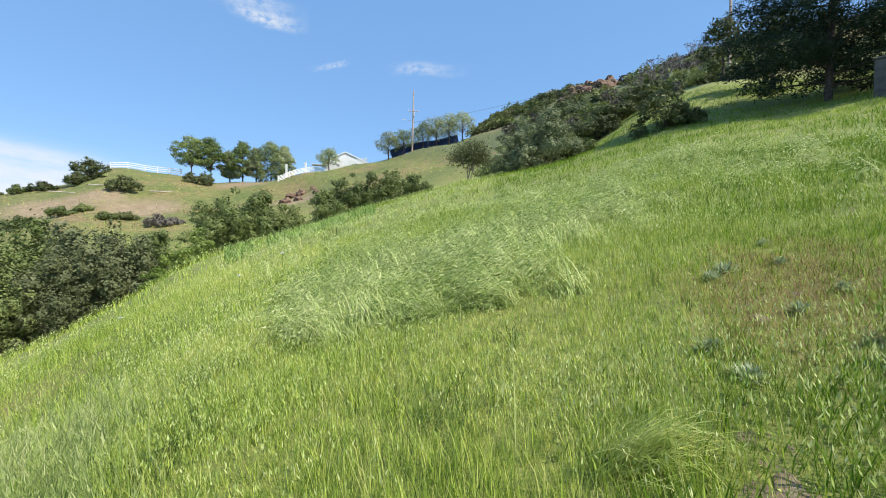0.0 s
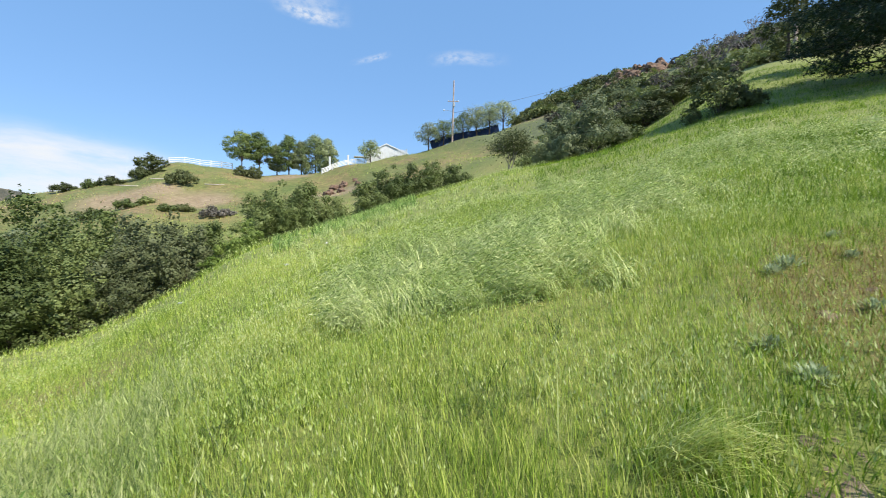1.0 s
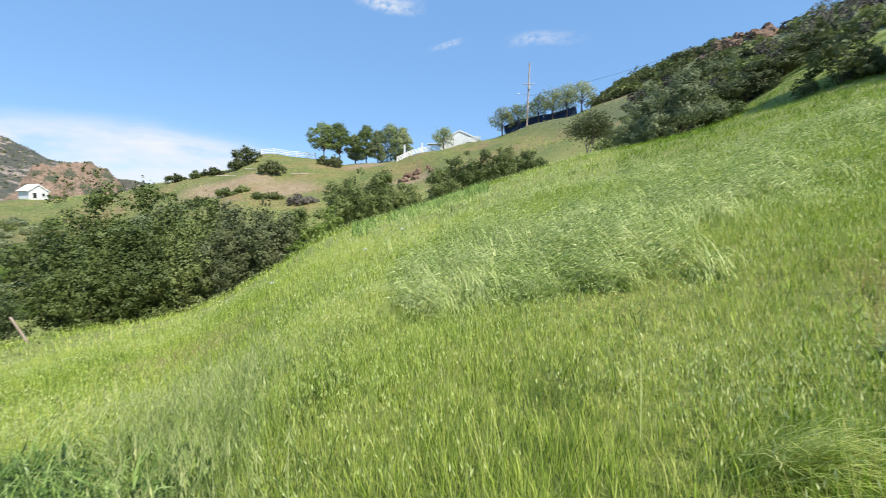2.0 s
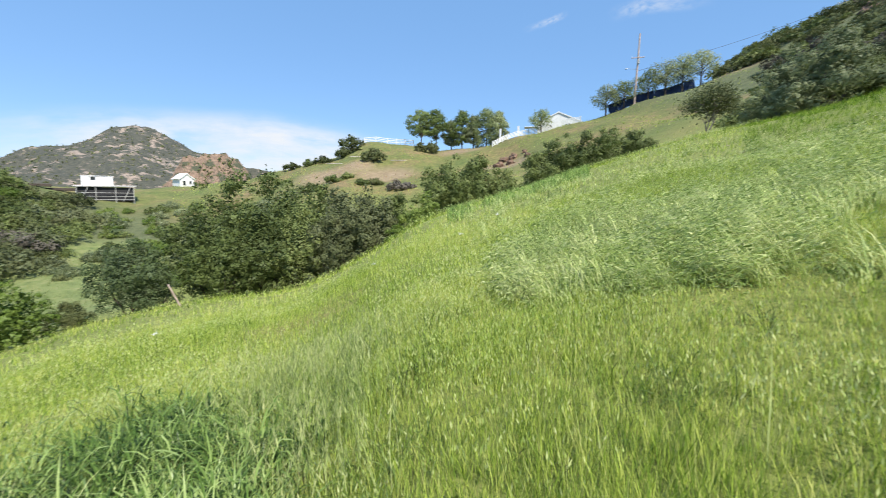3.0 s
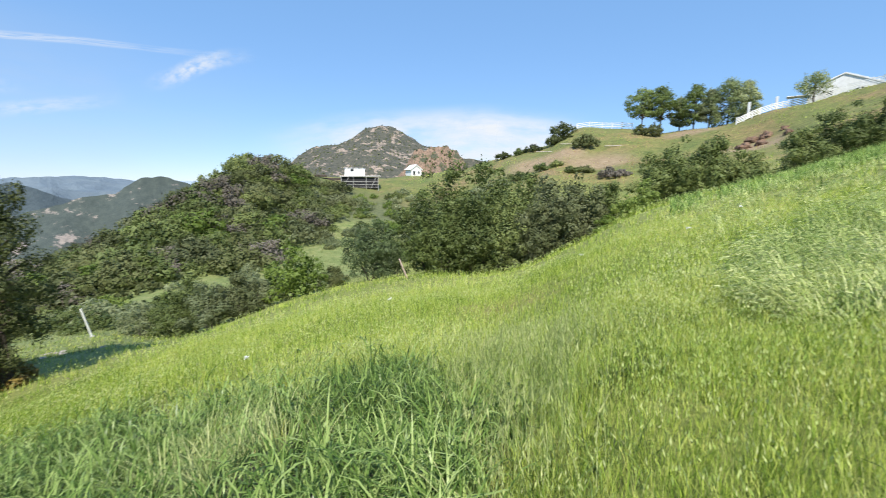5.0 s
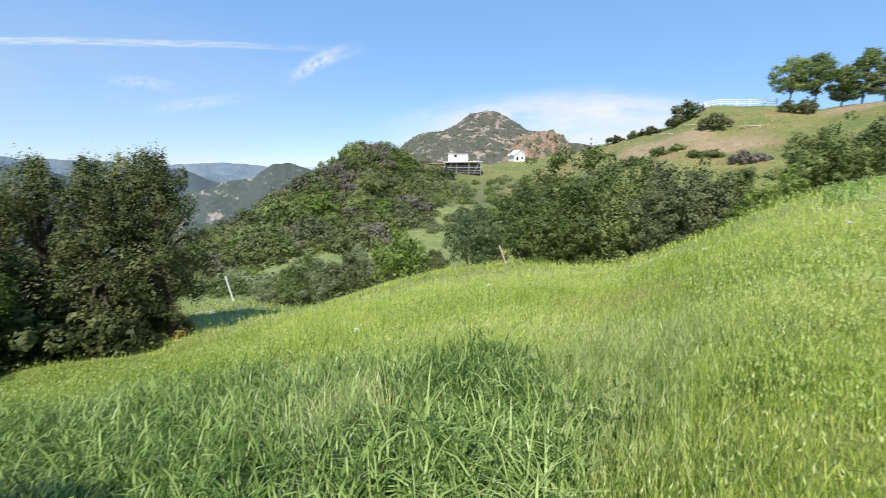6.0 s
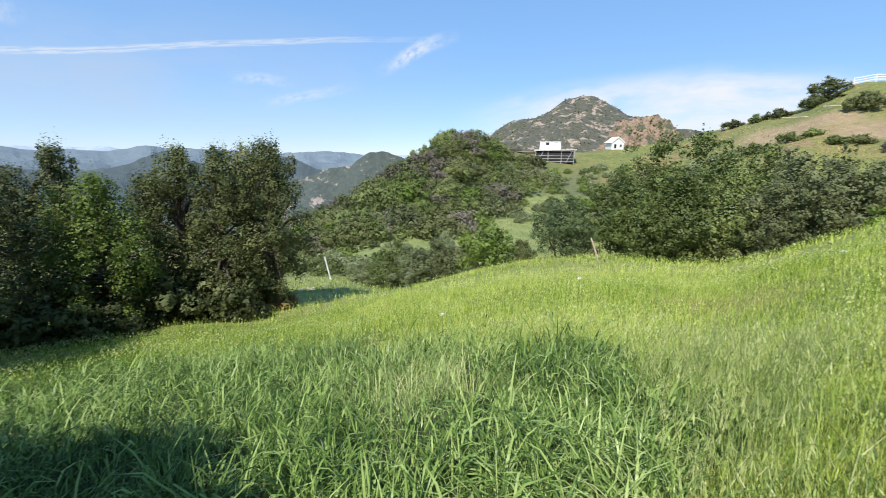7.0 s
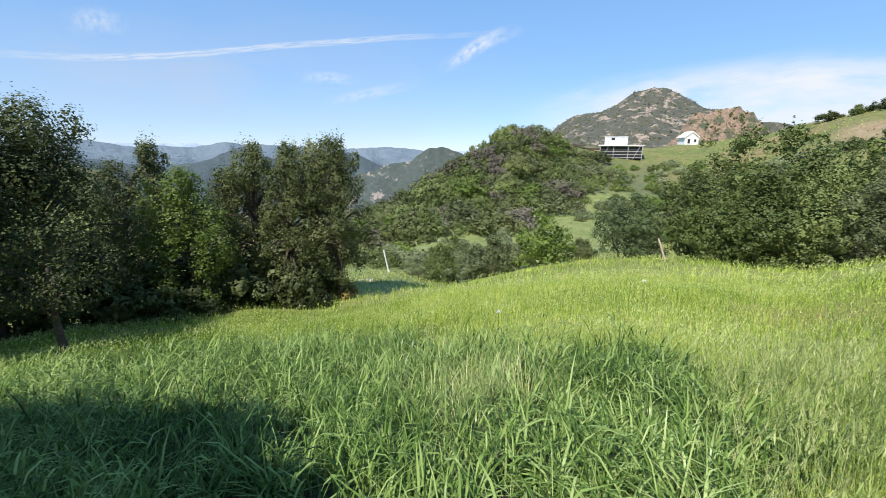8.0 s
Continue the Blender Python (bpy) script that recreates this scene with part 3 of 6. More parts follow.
# oak scrub in the gully behind the meadow's rim: bearing, distance, radius, tan of the top's height angle
OAK_SCRUB = "dense dark green scrub oak standing in the gully below the meadow"
GREY_SCRUB = "grey-green bush with bare twigs beside the scrub oaks"
for i, (b, d, r, up, mat, label) in enumerate([
        (56.6, 25, 2.3, 0.008, M_SCRUB, OAK_SCRUB), (53.4, 26.5, 2.6, 0.034, M_SCRUB, OAK_SCRUB), (48.6, 26, 2.7, 0.034, M_SCRUB, OAK_SCRUB), (51.0, 23.4, 2.2, -0.03, M_SCRUB, OAK_SCRUB),
        (55.2, 22.8, 1.7, -0.06, M_SCRUB, OAK_SCRUB), (46.2, 22.8, 1.9, -0.034, M_SCRUB, OAK_SCRUB), (43.6, 26, 2.3, 0.012, M_SCRUB, OAK_SCRUB),
        (40.4, 23.2, 2.1, 0.010, M_GREYOAK, GREY_SCRUB), (37.4, 22.6, 2.0, 0.014, M_GREYOAK, GREY_SCRUB), (42.4, 21.8, 1.3, -0.05, M_GREYOAK, GREY_SCRUB), (34.2, 24, 1.7, 0.002, M_SCRUB, OAK_SCRUB),
        (28.8, 28, 1.6, 0.062, M_SCRUB, OAK_SCRUB), (26.2, 28.4, 2.1, 0.088, M_SCRUB, OAK_SCRUB), (22.6, 29, 2.2, 0.088, M_SCRUB, OAK_SCRUB), (19.8, 29, 1.4, 0.062, M_SCRUB, OAK_SCRUB),
        (15.2, 31, 1.7, 0.104, M_SCRUB, OAK_SCRUB), (12.4, 32, 2.1, 0.134, M_SCRUB, OAK_SCRUB), (9.4, 33, 1.7, 0.140, M_SCRUB, OAK_SCRUB), (6.9, 34, 1.7, 0.148, M_SCRUB, OAK_SCRUB), (3.9, 35, 1.5, 0.142, M_SCRUB, OAK_SCRUB),
        (-16.3, 33, 2.0, 0.228, M_SCRUB, OAK_SCRUB), (-20, 40, 3.0, 0.262, M_OAK, OAK_SCRUB), (-23, 42, 3.0, 0.285, M_OAK, OAK_SCRUB), (-26, 46, 3.0, 0.30, M_OAK, OAK_SCRUB)]):
    shrub(b, d, r, rise(b, d, up) + 0.15, mat, label, 3, i, "gully bushes")
for i, (b, d, r, up) in enumerate([(-10.2, 32, 2.3, 0.236), (-13.4, 32, 2.8, 0.272)]):
    shrub(b, d, r, rise(b, d, up) + 0.1, M_SAGE, "pale grey-green bush at the meadow's upper rim", 3, i + 1, "rim bushes")
for i, (b, d, r, up) in enumerate([(64.6, 24.5, 1.75, -0.074), (61.9, 24, 1.1, -0.11)]):
    shrub(b, d, r, rise(b, d, up) + 0.1, M_BLUEOAK, "rounded blue-green bush beside the leaning post", 3, i, "blue-green bushes")
for i, (b, d, r, up) in enumerate([(31.6, 22, 0.9, -0.02), (29.8, 24, 0.9, 0.012), (33.6, 20.6, 0.7, -0.06), (74.8, 24, 1.4, -0.136), (72.8, 24.5, 1.1, -0.16)]):
    shrub(b, d, r, rise(b, d, up) + 0.1, M_FRESH, "bright yellow-green leafy shrub at the edge of the grass", 2, i, "bright shrubs")
for i, (b, d, r, up, mat) in enumerate([(78.2, 25, 1.4, -0.192, M_SAGE), (81.2, 24, 1.6, -0.20, M_GREYOAK), (84.4, 24, 1.4, -0.212, M_SAGE), (88, 25, 1.3, -0.222, M_SCRUB), (91.2, 26, 1.1, -0.236, M_SAGE),
                                       (80, 29, 1.3, -0.182, M_SAGE), (86, 30, 1.4, -0.195, M_SCRUB), (69.6, 27, 1.0, -0.19, M_OLIVE)]):
    shrub(b, d, r, rise(b, d, up) + 0.15, mat, "grey-green chaparral shrub below the meadow's edge", 3, i, "edge shrubs")
for i, (b, d, r, up) in enumerate([(-27.2, 29, 1.5, 0.312), (-29.4, 29.3, 1.2, 0.27), (-24.5, 29.2, 0.6, 0.25)]):
    shrub(b, d, r, rise(b, d, up) + 0.1, M_OAK, "dark green bush standing on the sunny grass slope", 2, i, "slope bushes")

# chaparral over the knoll and the far hillsides
r_ = random.Random(5)


def cover(count, b0, b1, d0, d1, sizes, mats, label, group, keep=lambda b, d: True, fine=0, kindname="", dots=(620, 0.067), name="shrub"):
    """Shrubs strewn over a stretch of hillside; with a kindname they are joined, too far and many to count."""
    made, store = 0, {}
    while made < count:
        b, q = r_.uniform(b0, b1), r_.random()
        d = d0(b) + (d1(b) - d0(b)) * q
        if not keep(b, d):
            continue
        s = r_.uniform(*sizes)
        if kindname:
            mat = r_.choice(mats)
            p, u, leaf = dome_shape(r_.randrange(4), *dots)
            a = r_.uniform(0, 6.28)
            q = np.stack([p[:, 0] * math.cos(a) - p[:, 1] * math.sin(a), p[:, 0] * math.sin(a) + p[:, 1] * math.cos(a), p[:, 2] * r_.uniform(0.8, 1.25)], 1) * s
            store.setdefault(mat.name, (mat, [], [], []))
            for k, v in zip(store[mat.name][1:], (q + np.array(spot(b, d, -0.15)), u, leaf * s)):
                k.append(v)
        else:
            shrub(b, d, s, s * r_.uniform(0.8, 1.25), r_.choice(mats), label, fine, r_.randrange(12), group, name)
        made += 1
    for mat, p, u, leaf in store.values():
        tagged(new(kindname, leaf_mesh(kindname, np.vstack(p), np.vstack(u), np.concatenate(leaf), mat, 0.5, 0.13, True)), label, "brush", group, "stuff")


crest_d = lambda b: float(ring(CREST, np.array([b]))[0][0])
KNOLL = (M_OLIVE, M_SCRUB, M_GREYOAK, M_SCRUB, M_OLIVE, M_SCRUB, M_GREY, M_FRESH, M_OAK)
cover(215, 61, 101, lambda b: 46, lambda b: crest_d(b) - 4, (1.6, 3.1), KNOLL, "dense rounded chaparral shrub covering the knoll", "knoll shrubs",
      lambda b, d: b > 67.5 + max(0, 75 - d) * 0.38 and not (b < 75 and d > 96), name="chaparral_shrub")
cover(330, 61, 101, lambda b: 46, lambda b: crest_d(b) - 1, (0.8, 1.6), (M_SCRUB, M_SAGE, M_OLIVE, M_SCRUB), "dense chaparral filling the knoll between the larger shrubs", "knoll shrubs",
      lambda b, d: b > 67.5 + max(0, 75 - d) * 0.38 and not (b < 75 and d > 96) and not (92 < b and d < 40), kindname="knoll_brush", dots=(420, 0.075))
cover(150, 62, 102, lambda b: 30, lambda b: crest_d(b) - 1, (0.6, 1.1), (M_SCRUB, M_OLIVE, M_SAGE, M_SCRUB), "low scrub between the knoll's larger shrubs", "knoll shrubs",
      lambda b, d: b > 69 + max(0, 75 - d) * 0.3 and not (b < 75 and d > 94) and not (92 < b and d < 32), kindname="knoll_scrub", dots=(220, 0.12))
cover(74, 57, 71, lambda b: 44, lambda b: 92, (0.8, 1.7), (M_SCRUB, M_SAGE, M_FRESH), "low shrub on the grassy side of the valley", "valley shrubs", lambda b, d: not (65 < b < 72 and d < 62))
cover(26, 74, 99, lambda b: 28, lambda b: 40, (0.8, 1.5), (M_SAGE, M_FRESH, M_SCRUB, M_SAGE), "pale green shrub in the valley bottom", "valley shrubs")
cover(140, -36, -5, lambda b: 58, lambda b: crest_d(b) + 1, (1.3, 2.8), (M_SCRUB, M_OAK, M_SCRUB, M_GREY, M_SAGE), "chaparral shrubs covering the steep rocky hill", "hilltop shrubs",
      lambda b, d: not (b > -9 and d < 95) and not (-22.4 < b < -15.6 and d > 90), kindname="hilltop_brush")
cover(200, -32, -8, lambda b: 58, lambda b: crest_d(b) - 2, (0.7, 1.2), (M_SCRUB, M_OLIVE, M_OAK), "low scrub between the hill's larger shrubs", "hilltop shrubs", lambda b, d: not (b > -10 and d < 95) and not (-22.4 < b < -15.6 and d > 96), kindname="hilltop_scrub", dots=(220, 0.12))
cover(16, -22.5, -15, lambda b: 95, lambda b: 108, (0.7, 1.4), (M_SCRUB, M_OLIVE), "small shrub growing among the crest rocks", "hilltop shrubs")
cover(60, -19, -11, lambda b: 58, lambda b: 98, (1.0, 2.2), (M_SCRUB, M_OAK, M_OLIVE, M_GREYOAK), "chaparral shrubs on the slope below the rocks", "hilltop shrubs", kindname="ridge_brush", dots=(640, 0.06))
cover(70, -17, -4, lambda b: 98, lambda b: crest_d(b) + 1, (1.2, 2.4), (M_SCRUB, M_OAK, M_OLIVE), "chaparral shrubs along the ridge", "hilltop shrubs", kindname="ridge_brush", dots=(520, 0.07))
cover(20, -23, -15, lambda b: 119, lambda b: 126, (1.0, 2.0), (M_SCRUB, M_OAK), "dark shrub on the crest above the rocks", "hilltop shrubs")
cover(34, -22, 4, lambda b: 44, lambda b: 60, (1.0, 2.0), (M_SCRUB, M_SAGE, M_OAK), "shrub on the slope behind the meadow", "slope shrubs", lambda b, d: b < -6)
for i, (b, d, r, t, mat) in enumerate([(42.0, 76, 1.5, 1.7, M_SCRUB), (40.2, 77, 1.3, 1.3, M_SCRUB), (44.6, 74, 2.0, 1.5, M_SCRUB), (47.2, 73, 1.9, 1.5, M_SAGE), (36.8, 72, 1.6, 1.2, M_OLIVE), (38.4, 71, 1.4, 1.2, M_SCRUB), (33.8, 67, 1.7, 1.6, M_GREY), (32.4, 66, 1.2, 1.2, M_GREY), (50.2, 74, 2.2, 1.8, M_SCRUB)]):
    shrub(b, d, r, t, mat, "low round shrub on the dry grassy hill", 1, i, "ranch hill shrubs")
cover(24, 46, 60, lambda b: 55, lambda b: 80, (1.2, 2.2), (M_SCRUB, M_SAGE, M_OAK), "shrub behind the gully oaks", "valley shrubs")
cover(22, 118, 140, lambda b: 30, lambda b: 72, (1.4, 2.6), (M_SCRUB, M_OAK, M_GREY), "shrubs covering the slope behind the oaks", "back slope shrubs", kindname="slope_brush")
cover(30, 62, 71, lambda b: 38, lambda b: 66, (0.7, 1.5), (M_SCRUB, M_GREYOAK, M_OLIVE, M_SAGE), "low shrub scattered over the valley grass", "valley shrubs", lambda b, d: b < 66 or d > 52)
for i, (b, d, r, up, mat) in enumerate([(39.7, 104, 3.2, 0.141, M_OAK), (40.6, 101, 2.4, 0.115, M_OAK), (38.9, 101, 1.9, 0.112, M_OAK), (36.8, 89, 2.5, 0.114, M_OAK), (47.0, 105, 2.1, 0.077, M_OAK), (45.0, 101, 1.5, 0.086, M_SCRUB), (43.2, 101, 2.4, 0.092, M_OAK),
                                       (30.6, 99, 1.9, 0.130, M_OAK), (29.2, 99, 2.0, 0.132, M_OAK)]):
    shrub(b, d, r, rise(b, d, up), mat, "rounded dark green bush on the ranch hill", 2, i, "crest bushes")
for i, (b, d, r, up) in enumerate([(79.6, 89, 2.6, 0.067), (78.2, 90, 1.5, 0.058), (84.2, 82, 1.6, 0.020), (82.6, 84, 1.4, 0.030)]):
    shrub(b, d, r, rise(b, d, up), M_SCRUB, "dark green bush on the knoll's crest", 1, i + 3, "crest bushes")

# the trees on the ranch hill
PINES = "spreading dark green pine beside the white ranch fence"
for i, (b, d, t, s, mat, fl, cl, lab) in enumerate([(30.6, 106, 9.2, 5.0, M_RANCH, 0.5, 0.36, PINES), (28.6, 107, 10.4, 4.4, M_RANCH, 0.55, 0.34, PINES), (26.6, 109, 7.4, 2.6, M_SAGE, 0.9, 0.14, "slender pale tree among the pines"),
                                                  (25.2, 107, 9.4, 3.7, M_RANCH, 0.8, 0.2, PINES), (23.7, 106, 8.0, 2.8, M_SAGE, 0.8, 0.12, "slender pale tree among the pines"),
                                                  (22.0, 105, 9.2, 4.6, M_WILLOW, 0.9, 0.03, "rounded pale green tree leafy to the ground"), (20.5, 104, 7.4, 3.4, M_WILLOW, 0.9, 0.03, "rounded pale green tree leafy to the ground")]):
    tree(b, d, t, s, mat, lab, 6800, 0.125, cl, 40, 20 + i, fl, group="ranch trees", lobe=(0.17, 0.32), trunk_r=0.16)
tree(15.0, 97, 4.9, 3.0, M_WILLOW, "small pale green tree in front of the white house", 2600, 0.12, 0.3, 16, 31)
for i, (b, d, t, s) in enumerate([(7.3, 95.5, 6.0, 2.2), (5.3, 96, 5.2, 2.0), (2.7, 96, 5.6, 2.0), (0.9, 96, 6.4, 2.3), (-0.8, 96, 6.8, 2.4), (-2.6, 96, 6.2, 2.2)]):
    tree(b, d, t * 1.06, s * 1.55, M_WILLOW if i % 3 else M_SAGE, "feathery pale green tree along the dark blue screen", 3600, 0.1, 0.36, 20, 40 + i, 0.9, group="screen trees", lobe=(0.2, 0.36))

# oaks at the lower end of the meadow
OAK = "leafy oak tree shading the lower end of the meadow"
for i, (b, d, up, s, n, cl) in enumerate([(102.0, 16.8, 0.036, 1.5, 17000, 0.16), (104.8, 17.2, 0.024, 1.7, 17000, 0.10), (107.8, 16.6, 0.022, 1.5, 15000, 0.10), (112.0, 17.4, 0.022, 1.5, 16000, 0.10), (114.6, 18.0, -0.03, 1.5, 12000, 0.08),
                                         (122.0, 18.0, 0.026, 1.1, 9000, 0.12), (125.4, 18.5, -0.02, 1.7, 12000, 0.1)]):
    tree(b, d, rise(b, d, up) + 0.1, s, M_OAK if i < 4 else M_DARKOAK, OAK, n, 0.034, cl, 46, 61 + i, 1.15, group="meadow oaks", lobe=(0.15, 0.3), wisps=9)
tree(119.4, 15.8, rise(119.4, 15.8, -0.03), 1.7, M_SHADED_YOUNG, "young oak, its fresh green leaves darkened for shade", 15000, 0.036, 0.12, 36, 74, 1.2, lobe=(0.14, 0.3), wisps=5)
tree(131.4, 15.4, rise(131.4, 15.4, 0.084), 2.4, M_DARKOAK, "broad dark oak above the slope", 26000, 0.036, 0.15, 50, 67, 1.1, group="meadow oaks", lobe=(0.14, 0.28), wisps=9)
tree(136.0, 15.0, rise(136, 15.0, 0.08), 2.2, M_DARKOAK, "broad dark oak above the slope", 16000, 0.036, 0.15, 40, 77, 1.1, group="meadow oaks", lobe=(0.14, 0.28), wisps=5)
tree(131.4, 11.2, 3.2, 1.3, M_DARKOAK, "small thin-leaved oak with a bare trunk", 4200, 0.03, 0.38, 14, 68)
for i, (b, d, r, t) in enumerate([(102.3, 17.2, 0.8, 1.1), (101.0, 18.0, 0.5, 0.7)]):
    shrub(b, d, r, t, M_RUST, "rust-tinged shrub at the foot of the oaks", 1, i, "rusty shrubs")
for i, (b, d, r, t) in enumerate([(107.2, 16.4, 1.5, 2.2), (109.5, 16.8, 1.7, 2.3), (114.8, 16.6, 1.7, 2.2), (119.5, 15.6, 1.4, 2.0), (124.5, 15.6, 1.6, 2.2), (129.0, 16.0, 1.7, 2.4), (134.5, 16.5, 1.8, 2.4)]):
    shrub(b, d, r, t, M_DARKOAK, "dark undergrowth beneath the oaks", 2, i, "oak undergrowth")


def conifer(b, d, tall, spread, label, seed, n=46000, leaf=0.19, clear=0.07):
    """A broad pine: straight trunk, rising limbs in tiers, flat sprays of needles."""
    r = random.Random(seed)
    e = thing("pine_tree", Matrix.Translation(spot(b, d, -0.1)), label, "tree")
    bm = bmesh.new()
    stick(bm, (0, 0, 0), (0.1, 0, tall * 0.5), 0.19, 0.13, 10)
    stick(bm, (0.1, 0, tall * 0.5), (0, 0.1, tall * 0.97), 0.13, 0.03, 8)
    lobes = []
    for i in range(46):
        t = i / 45
        h = tall * (clear + (0.97 - clear) * t)
        a = i * 2.4 + r.uniform(-0.4, 0.4)
        q = spread * (1.0 - 0.8 * t ** 1.3) * r.uniform(0.72, 1.08)
        root, tip = Vector((0, 0, h)), Vector((math.cos(a) * q, math.sin(a) * q, h + q * 0.16))
        stick(bm, root, tip, 0.07 * (1 - 0.6 * t), 0.015, 5)
        for k in (0.45, 0.72, 0.97):
            c = root.lerp(tip, k)
            s = spread * r.uniform(0.15, 0.24) * (1 - 0.4 * t)
            lobes.append(((c.x, c.y, c.z + 0.1), (s * 1.2, s * 1.2, s * 0.55)))
    part("trunk", bm, M_BARK, e)
    p, u, f = lobe_points(lobes, n, 0.05)
    c = new("crown", leaf_mesh("crown", p, u, leaf, M_PINE, 0.085, 1.4, True))
    c.parent = e
    return e


conifer(-41.8, 31, 12.5, 5.0, "large dark green pine standing at the top of the meadow", 3)
# extra pine out of view, added so its shadow falls below the first
conifer(-55, 30.5, 11.5, 4.6, "unseen pine added beside the others to shade the slope", 5, 12000)
conifer(-47.5, 35, 12.0, 4.6, "dark pine behind the first at the meadow's top", 4, 20000)
tree(-37.4, 40, 6.0, 2.6, M_OAK, "dark oak on the upper slope", 3500, 0.11, 0.2, 14, 71, group="upper trees")
tree(-33.0, 52, 6.5, 2.6, M_OAK, "dark oak on the upper slope", 2500, 0.13, 0.2, 12, 72, group="upper trees")


def bare_tree(b, d, tall, spread, label, seed, leaves=3):
    """A leafless tree of forking grey branches with a thin haze of buds."""
    r = random.Random(seed)
    e = thing("bare_tree", Matrix.Translation(spot(b, d, -0.1)), label, "tree", "bare trees")
    bm = bmesh.new()
    tips = []

    def fork(a, v, length, rad, level):
        c = a + v * length
        stick(bm, a, c, rad, rad * 0.62, 5 if level < 3 else 3)
        if level == 4:
            tips.append(c)
            return
        for _ in range(3 if level < 3 else 2):
            w = (v + Vector((r.uniform(-1, 1), r.uniform(-1, 1), r.uniform(-0.25, 0.6))) * 0.75 * spread / tall * 2).normalized()
            fork(c, w, length * r.uniform(0.6, 0.82), rad * 0.6, level + 1)

    for _ in range(3):
        fork(Vector((r.uniform(-0.1, 0.1), r.uniform(-0.1, 0.1), 0)), Vector((r.uniform(-0.5, 0.5), r.uniform(-0.5, 0.5), 1)).normalized(), tall * 0.28, 0.014 * tall, 0)
    part("branchwork", bm, M_TWIG, e)
    pts = np.array([t for t in tips])
    p = np.repeat(pts, leaves, 0) + rng.normal(size=(len(pts) * leaves, 3)) * (0.12 + 0.005 * leaves)
    f = new("foliage", leaf_mesh("foliage", p, rng.normal(size=p.shape), 0.045 + 0.0009 * d, M_GREY if leaves < 6 else M_GREYOAK, 0.5))
    f.parent = e
    return e


for i, (b, d, t, s) in enumerate([(-24.6, 78, 7.0, 3.2), (-27.2, 80, 7.5, 3.4), (-30.2, 82, 8.0, 3.6), (-21.6, 78, 5.0, 2.6)]):
    bare_tree(b, d, t, s, "leafless grey tree on the hill's shoulder", 80 + i)
bare_tree(-3.4, 31, 3.3, 2.5, "half-bare grey-green shrubby tree beside the meadow", 88, 40)

# unseen trees added behind the tripod, whose shade falls on the grass beside it
tree(191, 4.7, 5.4, 1.9, M_OAK, "unseen leafy oak added uphill behind the tripod for shade", 9000, 0.12, 0.42, 22, 91, group="shade oaks")
tree(202, 4.3, 5.0, 1.7, M_OAK, "unseen leafy oak added uphill behind the tripod for shade", 8000, 0.12, 0.42, 22, 97, group="shade oaks")
tree(181.5, 4.9, 5.2, 1.2, M_OAK, "unseen slender thin-leaved oak added for dappled shade", 1700, 0.1, 0.5, 16, 98, group="shade oaks")
tree(183.3, 6.0, 5.4, 1.9, M_OAK, "unseen leafy oak added uphill behind the tripod for shade", 9000, 0.12, 0.42, 22, 95, group="shade oaks")
tree(150, 12.6, 8.0, 2.8, M_DARKOAK, "unseen tall leafy oak added upslope to shade the others", 5200, 0.12, 0.25, 24, 93, group="shade oaks")
tree(159, 14.5, 8.4, 2.8, M_DARKOAK, "unseen tall leafy oak added upslope to shade the others", 5200, 0.12, 0.25, 24, 94, group="shade oaks")
tree(270, 6.5, 4.4, 1.0, M_OAK, "unseen leafy oak added uphill behind the tripod for shade", 4200, 0.11, 0.42, 22, 92, group="shade oaks")


# ---------------------------------------------------------------- buildings, fences and poles
def facing(b, d, up=0.0, turn=0.0):
    """A pose on the ground whose y axis points away from the meadow, turned about the upright."""
    return Matrix.Translation(spot(b, d, up)) @ Matrix.Rotation(radians(b + turn), 4, "Z")


